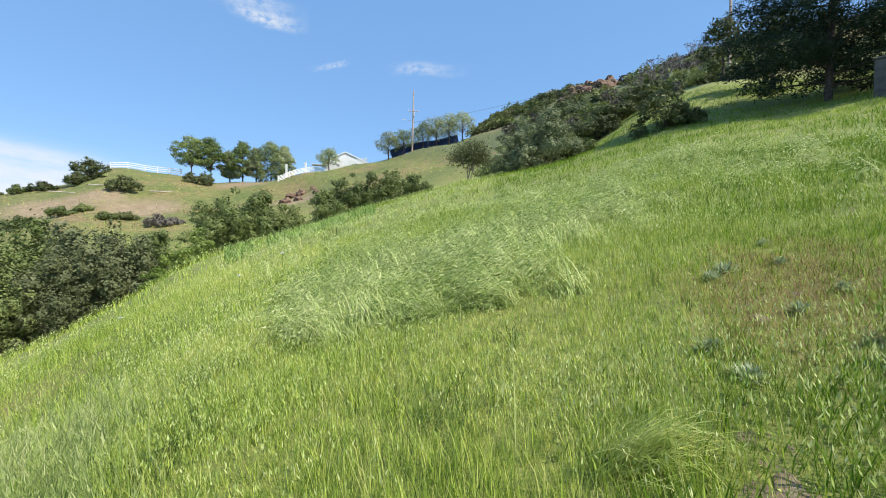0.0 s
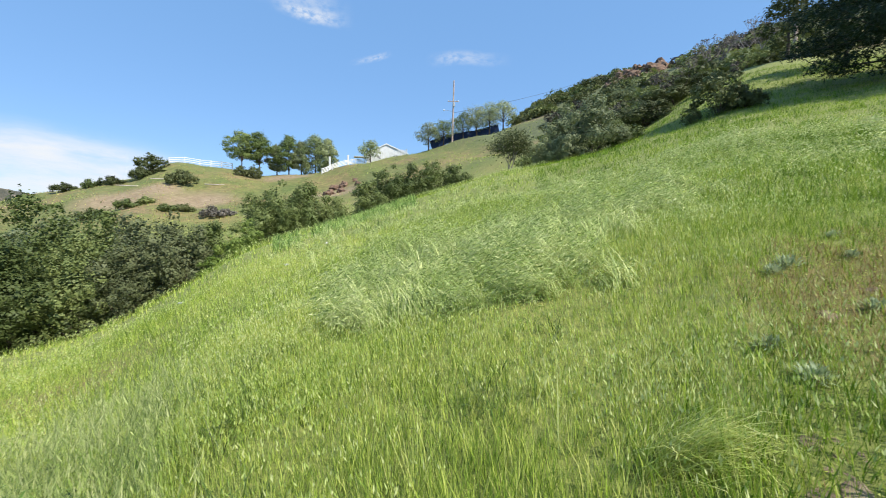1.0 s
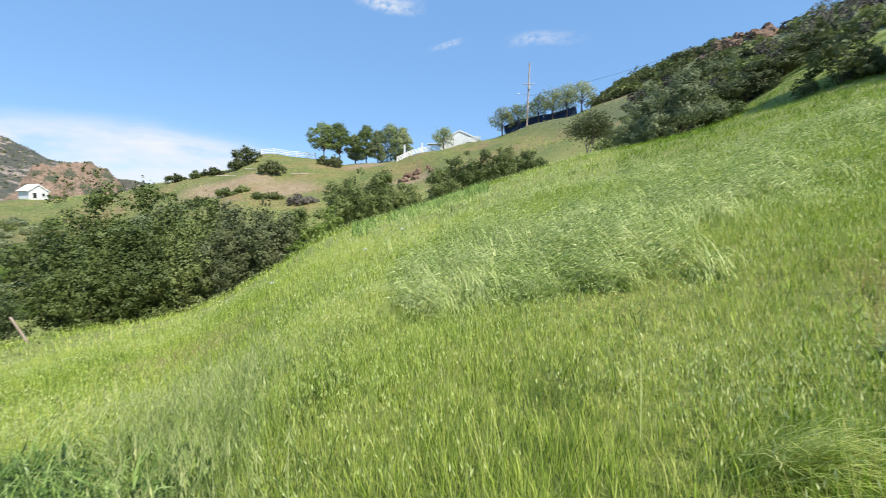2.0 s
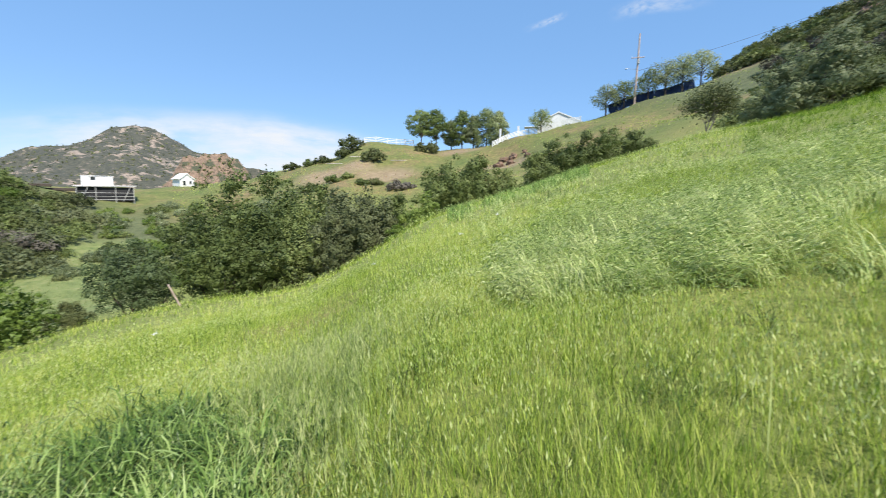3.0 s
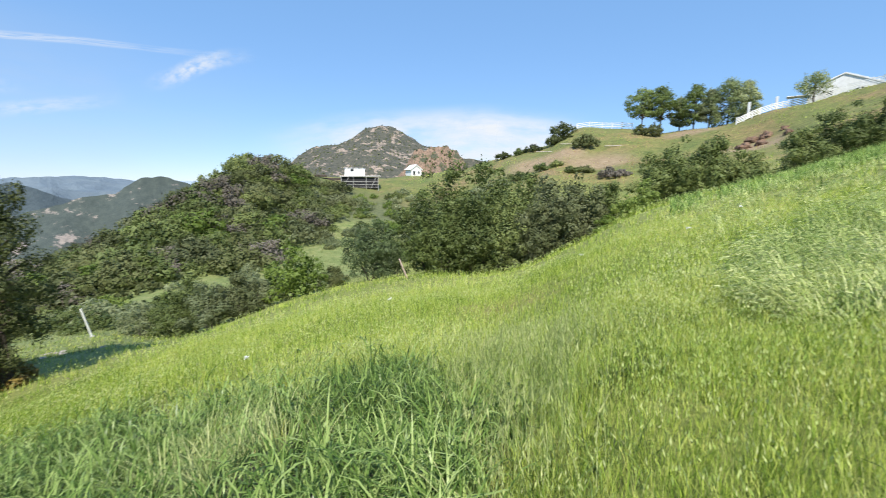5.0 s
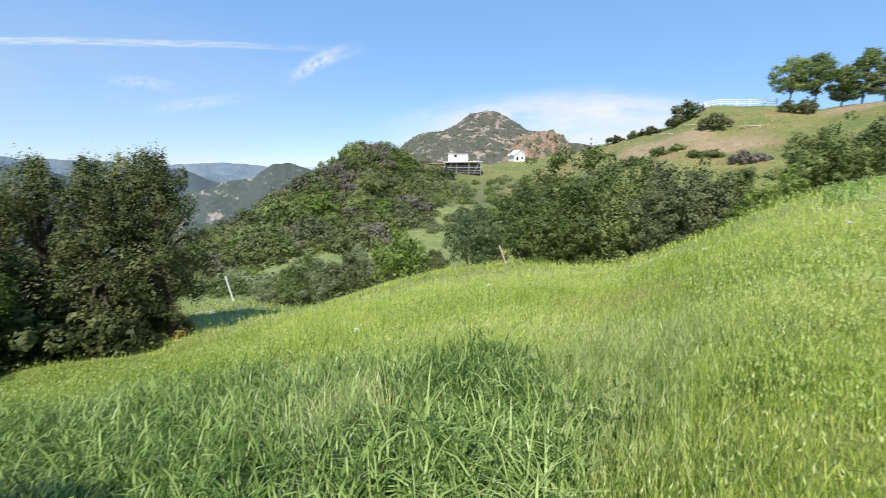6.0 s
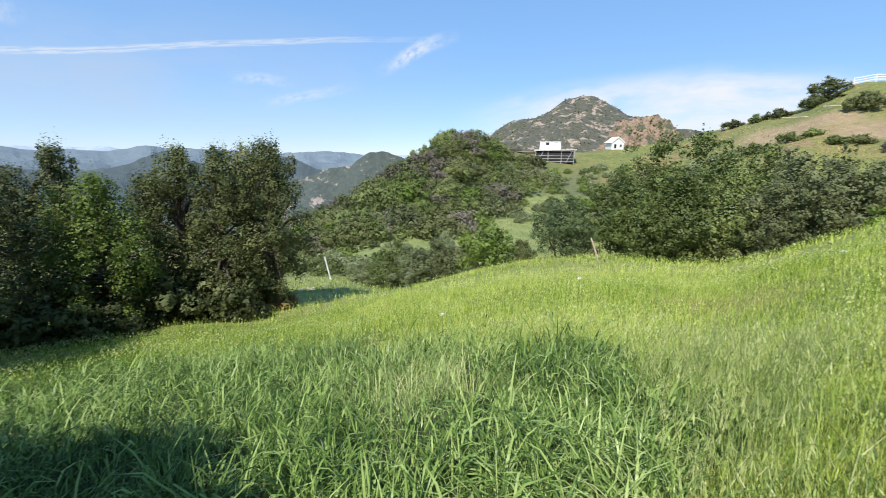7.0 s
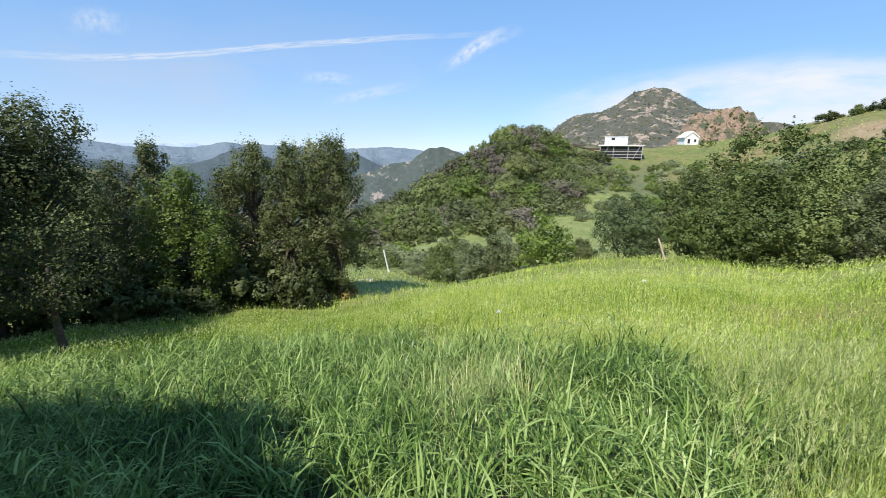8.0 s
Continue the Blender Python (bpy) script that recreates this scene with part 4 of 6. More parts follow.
def gable_house(b, d, wide, deep, eave, ridge, turn, label, name="house", up=0.0, windows=()):
    """A house with thick walls, a pitched roof with eaves, and framed windows on its front (x, z, width, height)."""
    e = thing(name, facing(b, d, up, turn), label, "house")
    bm = bmesh.new()
    w = wide / 2
    prof = [(-w, -1.2), (w, -1.2), (w, eave), (0, ridge), (-w, eave)]
    f = [bm.verts.new((x, 0, z)) for x, z in prof]
    k = [bm.verts.new((x, deep, z)) for x, z in prof]
    bm.faces.new(f[::-1])
    bm.faces.new(k)
    for i in range(5):
        j = (i + 1) % 5
        bm.faces.new((f[i], f[j], k[j], k[i]))
    bmesh.ops.recalc_face_normals(bm, faces=bm.faces)
    part("wall", bm, M_WHITE, e)
    slope = math.atan2(ridge - eave, w)
    for s in (-1, 1):
        bm = bmesh.new()
        run = math.hypot(w, ridge - eave) + 0.45
        c = Vector((s * (run / 2 - 0.02) * math.cos(slope), deep / 2, ridge + 0.09 - (run / 2) * math.sin(slope)))
        box(bm, (run, deep + 0.3, 0.14), c, Matrix.Rotation(s * slope, 3, "Y"), 0.02)
        part("roof", bm, M_ROOF, e)
        bm = bmesh.new()
        c.y = -0.16
        box(bm, (run, 0.05, 0.22), c - Vector((0, 0, 0.06)), Matrix.Rotation(s * slope, 3, "Y"), 0.01)
        part("fascia", bm, M_WHITE, e)
    for x, z, ww, hh in windows:
        bm = bmesh.new()
        for dx, dz, sx_, sz_ in ((-ww / 2, 0, 0.08, hh + 0.16), (ww / 2, 0, 0.08, hh + 0.16), (0, hh / 2, ww, 0.08), (0, -hh / 2, ww + 0.2, 0.1)):
            box(bm, (sx_, 0.08, sz_), (x + dx, -0.03, z + dz), None, 0.01)
        win = part("window", bm, M_WHITE, e)
        bm = bmesh.new()
        box(bm, (ww - 0.06, 0.03, hh - 0.06), (x, -0.012, z))
        part("pane", bm, M_GLASS, win)
    return e


gable_house(12.9, 104, 9.6, 9.0, 1.9, 4.1, -6, "white low-gabled ranch house on the crest", "ranch_house", 0.0, ((-1.9, 1.0, 1.1, 0.9), (2.1, 1.0, 1.1, 0.9)))
gable_house(58.5, 119, 3.2, 3.4, 1.8, 3.0, 28, "small white gabled cottage on the grassy saddle", "cottage", 0.0, ((-0.7, 0.8, 0.7, 1.1), (0.75, 0.95, 0.6, 0.7)))
# porch beside the ranch house
porch = thing("porch", facing(16.2, 103), "white timber porch at the ranch house's end", "porch")
for x in (-1.4, 0.0, 1.4):
    bm = bmesh.new()
    box(bm, (0.12, 0.12, 2.5), (x, 0, 1.0), None, 0.015)
    part("post", bm, M_WHITE, porch)
bm = bmesh.new()
box(bm, (3.4, 2.2, 0.14), (0, 0.8, 2.3), None, 0.02)
part("roof", bm, M_ROOF, porch)


def rail_fence(points, tall, rails, gap, label, name="ranch_fence", post=0.14):
    """A white ranch fence along plan places (bearing, distance): posts with caps, and rails between them."""
    e = thing(name, Matrix.Translation(spot(*points[0])), label, "fence")
    base = spot(*points[0])
    ends = []
    for (b0, d0), (b1, d1) in zip(points, points[1:]):
        p0, p1 = spot(b0, d0), spot(b1, d1)
        n = max(1, round((p1 - p0).length / gap))
        for k in range(n):
            q = p0.lerp(p1, k / n)
            ends.append(Vector((q.x, q.y, float(height(q.x, q.y)))))
    ends.append(spot(*points[-1]))
    post_me = rail_me = None
    for q in ends:
        if post_me is None:
            bm = bmesh.new()
            box(bm, (post, post, tall + 0.4), (0, 0, tall / 2 - 0.2), None, 0.015)
            box(bm, (post + 0.05, post + 0.05, 0.05), (0, 0, tall + 0.02), None, 0.015)
            ob = part("post", bm, M_WHITE, e)
            post_me = ob.data
        else:
            ob = new("post", post_me)
            ob.parent = e
        ob.location = q - base
    for a, c in zip(ends, ends[1:]):
        for z in rails:
            bm = bmesh.new()
            v = c - a
            m = v.to_track_quat("X", "Z").to_matrix()
            box(bm, (v.length, 0.05, 0.15), (a + c) / 2 - base + Vector((0, 0, z)), m, 0.008)
            part("rail", bm, M_WHITE, e)
    return e


rail_fence([(38.0, 110), (35, 109), (31.6, 108)], 1.35, (0.45, 0.85, 1.25), 2.4, "white three-rail ranch fence along the hill's crest")
rail_fence([(21.2, 96), (19.2, 98), (17.4, 99), (15.0, 98.5), (12.5, 98), (10.2, 97)], 1.2, (0.2, 0.48, 0.76, 1.04), 1.5, "white rail fence climbing the bank to the house", "bank_fence")

for b, d, t in ((20.2, 101, 3.0), (17.9, 101, 2.6)):
    g = thing("gate_post", Matrix.Translation(spot(b, d)), "tall white square post beside the drive", "post", "gate posts")
    bm = bmesh.new()
    box(bm, (0.4, 0.3, t), (0, 0, t / 2 - 0.1), None, 0.03)
    part("shaft", bm, M_WHITE, g)


def utility_pole(b, d, tall, label, lean=0.0, arms=(0.62,)):
    """A wooden pole with cross-arms, insulators and a small lamp bracket."""
    e = thing("utility_pole", facing(b, d) @ Matrix.Rotation(radians(lean), 4, "Y"), label, "pole", "utility poles")
    bm = bmesh.new()
    stick(bm, (0, 0, -0.5), (0, 0, tall), 0.20, 0.13, 12)
    part("shaft", bm, M_POLE, e)
    for k in arms:
        bm = bmesh.new()
        box(bm, (2.4, 0.12, 0.14), (0, -0.14, tall * k), None, 0.015)
        arm = part("crossarm", bm, M_POLE, e)
        for x in (-1.05, 0.4, 1.05):
            bm = bmesh.new()
            stick(bm, (x, -0.14, tall * k + 0.06), (x, -0.14, tall * k + 0.26), 0.05, 0.035, 8)
            part("insulator", bm, M_WHITE, arm)
    return e


p1 = utility_pole(4.15, 95, 13.3, "tall weathered utility pole with a crossarm on the grassy crest", 1.4, (0.66,))
bm = bmesh.new()
box(bm, (0.45, 0.4, 0.9), (0.1, -0.3, 8.0), None, 0.08)
part("transformer", bm, M_CONCRETE, p1)
bm = bmesh.new()
stick(bm, (0, 0, 6.6), (-1.9, 0, 6.9), 0.035, 0.03, 6)
br = part("lamp_bracket", bm, M_CONCRETE, p1)
bm = bmesh.new()
box(bm, (0.5, 0.26, 0.16), (-2.0, 0, 6.86), None, 0.05)
part("lamp_head", bm, M_WHITE, br)
utility_pole(-33.65, 62, 12.0, "dark wooden utility pole behind the pine", 0.0, (0.93,))

utility_pole(-14.0, 150, 13.0, "wooden utility pole beyond the ridge", 0.0, (0.95,))
a, c = spot(4.15, 95) + Vector((0, -0.2, 6.2)), spot(-14.0, 150) + Vector((0, -0.2, 12.3))
bm = bmesh.new()
last = a
for i in range(1, 25):
    t = i / 24
    q = a.lerp(c, t) - Vector((0, 0, 4 * 0.8 * t * (1 - t)))
    stick(bm, last, q, 0.035, 0.035, 5)
    last = q
me = bpy.data.meshes.new("power_cable")
bm.to_mesh(me)
bm.free()
me.materials.append(M_WIRE)
tagged(new("power_cable", me), "thin black cable slung from pole to pole over the ridge", "cable")

# the dark blue screen under the feathery trees
scr = thing("blue_screen", Matrix.Translation(spot(2.5, 99)), "long dark blue windscreen fence under pale trees", "fence")
for i in range(9):
    b0, b1 = 7.0 - i, 6.0 - i
    a, c = spot(b0, 97.6) - spot(2.5, 99), spot(b1, 97.6) - spot(2.5, 99)
    bm = bmesh.new()
    v = c - a
    box(bm, (v.length, 0.06, 1.9), (a + c) / 2 + Vector((0, 0, 0.9)), v.to_track_quat("X", "Z").to_matrix(), 0.01)
    part("panel", bm, M_BLUE, scr)
    bm = bmesh.new()
    stick(bm, a + Vector((0, 0, -0.3)), a + Vector((0, 0, 1.95)), 0.04, 0.04, 8)
    part("post", bm, M_BLACK, scr)

# raised stage with a white cabin on its roof
st = thing("stage", facing(65.9, 98, -0.2, 0), "black-skirted raised stage with a white cabin on its roof", "stage")
bm = bmesh.new()
box(bm, (8.0, 4.6, 2.5), (0, 2.4, 1.3), None, 0.05)
part("skirt", bm, M_BLACK, st)
bm = bmesh.new()
box(bm, (9.0, 5.6, 0.18), (0, 2.4, 2.75), Matrix.Rotation(radians(-1), 3, "Y"), 0.03)
part("roof", bm, M_ROOF, st)
for x in (-4.05, -1.4, 1.4, 4.05):
    bm = bmesh.new()
    stick(bm, (x, -0.25, -0.6), (x, -0.25, 2.7), 0.06, 0.06, 8)
    part("post", bm, M_CONCRETE, st)
for z in (0.35, 0.95, 1.55):
    bm = bmesh.new()
    stick(bm, (-4.05, -0.3, z), (4.05, -0.3, z), 0.045, 0.045, 6)
    part("rail", bm, M_CONCRETE, st)
for x0, x1 in ((-3.6, -2.4), (2.4, 3.6)):
    bm = bmesh.new()
    stick(bm, (x0, -0.3, 0.0), (x1, -0.3, 2.6), 0.05, 0.05, 6)
    part("brace", bm, M_CONCRETE, st)
cb = thing("white_cabin", Matrix.Translation((0, 0, 0)) @ facing(65.9, 98, -0.2) @ Matrix.Translation((-1.1, 1.4, 2.83)), "small white cabin standing on the stage's roof", "cabin")
bm = bmesh.new()
box(bm, (4.5, 2.2, 1.7), (0, 1.1, 0.85), None, 0.06)
part("body", bm, M_WHITE, cb)
bm = bmesh.new()
box(bm, (0.7, 0.06, 0.5), (-0.6, -0.06, 1.3), None, 0.02)
part("window", bm, M_GLASS, cb)
bm = bmesh.new()
box(bm, (4.7, 2.4, 0.1), (0, 1.1, 1.75), None, 0.02)
part("roof", bm, M_ROOF, cb)
for b, d, l_ in ((69.4, 103, 4.5), (70.9, 102, 3.0)):
    t = thing("dark_beam", facing(b, d, 0.25, 8), "dark timber beam lying on the grass by the stage", "beam", "beams")
    bm = bmesh.new()
    box(bm, (l_, 0.5, 0.5), (0, 0, 0.1), None, 0.05)
    part("timber", bm, M_BARK, t)

# posts near the meadow
pa = thing("broken_post", Matrix.Translation(spot(59.6, 19.2, -0.1)), "pinkish weathered post leaning at the meadow's edge", "post")
bm = bmesh.new()
stick(bm, (0, 0, 0), (-0.28, -0.30, 1.0), 0.04, 0.03, 8)
part("shaft", bm, M_POLE, pa)
pb = thing("white_stake", Matrix.Translation(spot(95.4, 25.0, -0.1)), "thin white stake leaning on the lower clearing", "stake")
bm = bmesh.new()
stick(bm, (0, 0, 0), (0.05, -0.3, 1.5), 0.045, 0.04, 8)
part("shaft", bm, M_WHITE, pb)
bm = bmesh.new()
box(bm, (0.18, 0.18, 0.12), (0, 0, 0.1), None, 0.02)
part("foot", bm, M_CONCRETE, pb)
sh = thing("gatepost", facing(-45.5, 27.5, -0.2), "square gatepost under the pine, its wood darkened for shade", "post")
bm = bmesh.new()
box(bm, (0.55, 0.4, 1.9), (0, 0, 0.9), None, 0.04)
part("shaft", bm, M_SHADED_POST, sh)
bm = bmesh.new()
box(bm, (0.66, 0.5, 0.1), (0, 0, 1.9), None, 0.03)
part("cap", bm, M_SHADED_POST, sh)


def boulder(place, size, mat, label, group, seed, squash=0.75, name="boulder"):
    bm = bmesh.new()
    bmesh.ops.create_icosphere(bm, subdivisions=3, radius=1.0)
    for v in bm.verts:
        k = noise.noise(v.co * 1.1 + Vector((seed * 3.1, 0, 0))) * 0.6 + noise.noise(v.co * 3.0 + Vector((0, seed, 0))) * 0.34
        v.co *= 1 + k
        v.co = Vector((round(v.co.x * 3.2) / 3.2 * 0.5 + v.co.x * 0.5, round(v.co.y * 3.2) / 3.2 * 0.5 + v.co.y * 0.5, round(v.co.z * 3.2) / 3.2 * 0.5 + v.co.z * 0.5))
    me = bpy.data.meshes.new(name)
    bm.to_mesh(me)
    bm.free()
    me.materials.append(mat)
    ob = new(name, me)
    ob.matrix_world = Matrix.LocRotScale(place, Euler((0, 0, seed * 1.3)), (size, size * 0.8, size * squash))
    return tagged(ob, label, "rock", group)


r_ = random.Random(9)
for i in range(44):
    b = r_.uniform(-22.2, -15.6)
    boulder(spot(b, 106 + r_.uniform(-8, 10), -0.3), r_.uniform(0.8, 2.3), M_ROCK, "reddish weathered boulder on the hill's rocky crest", "crest rocks", i, 0.8)
for i in range(14):
    boulder(spot(r_.uniform(16.6, 20.6), 80 + r_.uniform(-3, 4), 0.0), r_.uniform(0.4, 1.1), M_ROCK, "reddish rubble stone on the eroded bank", "bank rubble", 30 + i)
for i in range(9):
    boulder(spot(r_.uniform(94.2, 100.0), 22.0 + r_.uniform(-0.8, 0.8), -0.02), r_.uniform(0.08, 0.2), M_STONE, "pale rubble stone on the lower clearing", "clearing rubble", 50 + i, 0.4)
for i in range(10):
    boulder(spot(r_.uniform(123.5, 128.0), 13.6 + r_.uniform(-0.8, 0.8), -0.02), r_.uniform(0.1, 0.3), M_ROCK, "brown stone in the bare dirt beneath the oaks", "oak stones", 70 + i, 0.35)
for b, d, l_ in ((41.3, 92, 5.0), (38.6, 92, 4.0), (33.5, 88, 3.4)):
    t = thing("pale_pipe", facing(b, d, 0.1, 6), "pale pipe lying across the dry slope", "pipe", "pipes")
    bm = bmesh.new()
    stick(bm, (-l_ / 2, 0, 0.05), (l_ / 2, 0, 0.1), 0.08, 0.08, 8)
    part("tube", bm, M_STONE, t)


# ---------------------------------------------------------------- distant hills
def far_hill(name, b, d, half, tall, mat, label, seed, rough=0.2, long=1.6, lean=0.0, steps=70, base=-80, power=1.3, profile=None):
    """A hill as a relief of its own: half its width in metres, height of its top, ridges and gullies down its sides."""
    wx, wy = way(b)
    c = Vector((wx * d, wy * d, 0))
    ax, ay = Vector((wy, -wx, 0)), Vector((wx, wy, 0))
    co, k = [], steps
    for i in range(k + 1):
        for j in range(k + 1):
            u, v = 2 * i / k - 1, 2 * j / k - 1
            p = c + ax * (u * half * long) + ay * (v * half * long)
            q = math.hypot(u + lean * (1 - abs(u)), v) * long
            h = max(0.0, 1 - q ** power) if q < 1 else 0.0
            h = (1 / (1 + (q * 1.25) ** (2.2 * power)) - 0.14) / 0.86
            if profile:
                far_ = math.hypot(u, v) * half * long
                rs_, zs_ = zip(*profile)
                h = (float(np.interp(far_, rs_, zs_)) - base) / (tall - base)
            nn = noise.fractal(p * (2.2 / half) + Vector((seed * 7.7, 0, 0)), 0.9, 2.1, 6)
            z = base + (tall - base) * max(-0.2, h) + nn * rough * tall * max(0.1, min(1, h * 1.8)) 
            co.append((p.x, p.y, z))
    faces = [(i * (k + 1) + j, (i + 1) * (k + 1) + j, (i + 1) * (k + 1) + j + 1, i * (k + 1) + j + 1) for i in range(k) for j in range(k)]
    ob = new(name, mesh_of(name, co, faces, [mat]))
    return tagged(ob, label, "hill", "", "structure"), co


def hill_mat(name, brush, brush2, rock, rock2, scale, bare):
    m, n, l, p = material(name)
    green = ramp(n, l, spots(n, l, scale * 6, 8, 0.75), ((0.35, brush), (0.65, brush2)))
    stone = ramp(n, l, spots(n, l, scale * 9, 8, 0.75), ((0.3, rock), (0.7, rock2)))
    mask = step(n, l, spots(n, l, scale * 1.6, 10, 0.75), bare, bare + 0.06)
    l.new(blend(n, l, mask, green, stone), p.inputs["Base Color"])
    p.inputs["Roughness"].default_value = 0.95
    bump(n, l, p, spots(n, l, scale * 14, 8, 0.8), 1.0, 0.5 / scale * 0.05)
    return m


M_PEAK = hill_mat("peak_slope", (0.045, 0.05, 0.038), (0.105, 0.10, 0.072), (0.20, 0.155, 0.12), (0.42, 0.33, 0.26), 0.05, 0.525)
M_BUTTE = hill_mat("butte_slope", (0.055, 0.062, 0.038), (0.10, 0.105, 0.06), (0.10, 0.068, 0.05), (0.38, 0.26, 0.18), 0.09, 0.45)
# haze of distance is put into the base colours of these four
M_MIDHILL = hill_mat("middle_hill", (0.045, 0.06, 0.055), (0.078, 0.096, 0.082), (0.22, 0.19, 0.165), (0.38, 0.32, 0.27), 0.026, 0.548)
M_HAZED_SPUR = hill_mat("haze_tinted_spur", (0.065, 0.09, 0.105), (0.09, 0.118, 0.125), (0.16, 0.165, 0.16), (0.22, 0.215, 0.2), 0.005, 0.64)
M_HAZED_RANGE = hill_mat("far_range", (0.13, 0.175, 0.215), (0.175, 0.22, 0.25), (0.23, 0.26, 0.27), (0.28, 0.30, 0.31), 0.003, 0.68)
M_HAZED_PALE = hill_mat("haze_paled_range", (0.34, 0.42, 0.50), (0.39, 0.46, 0.53), (0.42, 0.48, 0.54), (0.44, 0.50, 0.56), 0.002, 0.7)

_, PEAK = far_hill("rocky_peak", 62.9, 520, 110, 69, M_PEAK, "steep rocky peak speckled with dark brush", 1, 0.10, 2.2, 0.0, 130, -60, profile=((0, 68), (14, 66), (34, 55), (56, 44), (90, 31), (115, 19), (170, -5), (260, -60)))
far_hill("peak_foot", 73.0, 430, 40, 16, M_PEAK, "pale rocky foot of the peak", 4, 0.15, 1.8, 0, 60, -40)


def far_range(name, d, depth, crest, mat, label, seed, rough, floor=-120, cols=150, rows=26, grain=3.0):
    """A long ridge: its crest as bearing and height angle in degrees, spurs and gullies running down towards the valley."""
    bs, es = zip(*sorted(crest))
    co = []
    for i in range(cols + 1):
        b = bs[0] + (bs[-1] - bs[0]) * i / cols
        e = float(np.interp(b, bs, es))
        for j in range(rows + 1):
            t = j / rows * 1.5 - 0.5
            r = d + depth * (0.5 - 0.5 * math.cos(math.pi * min(1, max(0, t + 0.5)))) if t > 0 else d + depth * t * 0.9
            wx, wy = way(b)
            p = Vector((wx * r, wy * r, 0))
            top = EYE + d * math.tan(radians(e))
            fall = min(1.0, abs(t) / 0.5) ** 0.85
            nn = noise.fractal(p * (grain / depth) + Vector((seed * 5.3, 0, 0)), 0.9, 2.1, 6)
            spur = 0.5 + 0.5 * math.sin(b * 260.0 / depth * (d / 600) + 2.5 * noise.noise(p * (1.2 / depth) + Vector((0, seed, 0))))
            co.append((p.x, p.y, top + (floor - top) * fall * (0.72 + 0.28 * spur) + nn * rough))
    k = rows + 1
    faces = [(i * k + j, (i + 1) * k + j, (i + 1) * k + j + 1, i * k + j + 1) for i in range(cols) for j in range(rows)]
    return tagged(new(name, mesh_of(name, co, faces, [mat])), label, "hill", "", "structure"), co


far_range("canyon_ridge", 560, 240, ((76, -2.0), (82, -1.0), (85, -0.6), (86.2, 0.0), (87.4, 0.5), (88.4, 0.66), (89.4, 0.6), (90.6, 0.15), (92.5, -1.1), (94, -1.5), (96, -1.9), (98, -2.6), (100, -3.2), (106, -5.0)), M_MIDHILL,
          "brushy canyon hill with bare pale rock faces", 5, 3, -120, 220, 60, 8.0)
far_range("near_spur", 760, 260, ((90, -3.0), (94, -1.9), (97, -1.3), (99, -0.35), (100.4, 0.1), (102, -0.6), (105, -1.6), (109, -1.0), (113, 0.2), (116, -0.8), (121, -1.8), (128, -1.0), (140, -0.8)), M_HAZED_SPUR,
          "spur across the canyon, tinted slate-green for haze", 9, 8, -120, 200, 34)
far_range("dark_ridge", 1300, 420, ((84, -1.6), (89, -1.1), (92, -0.7), (94.5, -0.9), (98, -0.6), (101, -0.3), (106, -0.5), (112, -0.2), (118, -0.9), (124, -0.2), (130, 0.1), (140, 0.2)), M_HAZED_RANGE,
          "ridge across the canyon, tinted blue-grey for haze", 6, 14)
far_range("blue_range", 2250, 700, ((80, -0.6), (88, -0.3), (90.5, 0.15), (93, 0.5), (96, 0.75), (98.5, 0.5), (101, 0.25), (104, 0.3), (108, 0.55), (112, 0.9), (114.5, 1.0), (118, 0.5), (121, 0.5), (124, 0.75), (128, 1.2), (134, 0.9), (142, 0.6)), M_HAZED_RANGE,
          "mountain range with blue haze in its colour", 8, 20)
far_range("pale_range", 3700, 800, ((76, -0.1), (84, 0.1), (89, 0.4), (92, 0.3), (99, 0.15), (104, 0.75), (107, 0.6), (113, 0.2), (121, 0.8), (126, 0.5), (130, 0.3), (142, 0.3)), M_HAZED_PALE,
          "distant range with pale haze in its colour", 13, 18, -60)
_, BUTTE = far_range("rocky_butte", 300, 74, ((61.5, 0.5), (60.4, 1.6), (59.6, 3.2), (58.8, 4.3), (57.6, 4.5), (56.4, 4.95), (54.3, 5.1), (53.2, 4.6), (52.4, 3.6), (51.2, 2.0), (50, 0.8), (47, -0.5)), M_BUTTE,
                     "low butte of reddish broken rock beside the peak", 2, 2.6, -26, 190, 90, 9.0)
far_range("peak_shoulder", 345, 110, ((56, 3.0), (54, 4.2), (52.5, 4.2), (50.8, 3.8), (48.5, 3.2), (46, 2.2), (43, 0.8)), M_PEAK, "brushy shoulder falling away from the butte", 3, 2.2, -40, 90, 40)


# brush on the peak, too small and many to count
def brush(name, co, count, low, size, mat, label):
    pts = np.array(co)
    pts = pts[pts[:, 2] > low]
    k = rng.integers(0, len(pts), count)
    step_ = 0.6
    base = pts[k] + np.stack([rng.uniform(-step_, step_, count), rng.uniform(-step_, step_, count), 0 * k], 1) - (0, 0, size * 0.25)
    p = np.repeat(base, 9, 0) + rng.normal(size=(count * 9, 3)) * size * 0.5
    ob = new(name, leaf_mesh(name, p, rng.normal(size=p.shape) + (0, 0, 0.6), size * 0.5, mat, 0.6, 0.6, True))
    return tagged(ob, label, "brush", "", "stuff")


brush("peak_brush", PEAK, 2200, 5, 1.3, M_OAK, "dark brush scattered over the rocky peak")
brush("butte_brush", [q for q in BUTTE if 53.5 < math.degrees(math.atan2(-q[0], q[1])) < 59.5], 200, 2, 1.0, M_SCRUB, "brush growing between the butte's rocks")


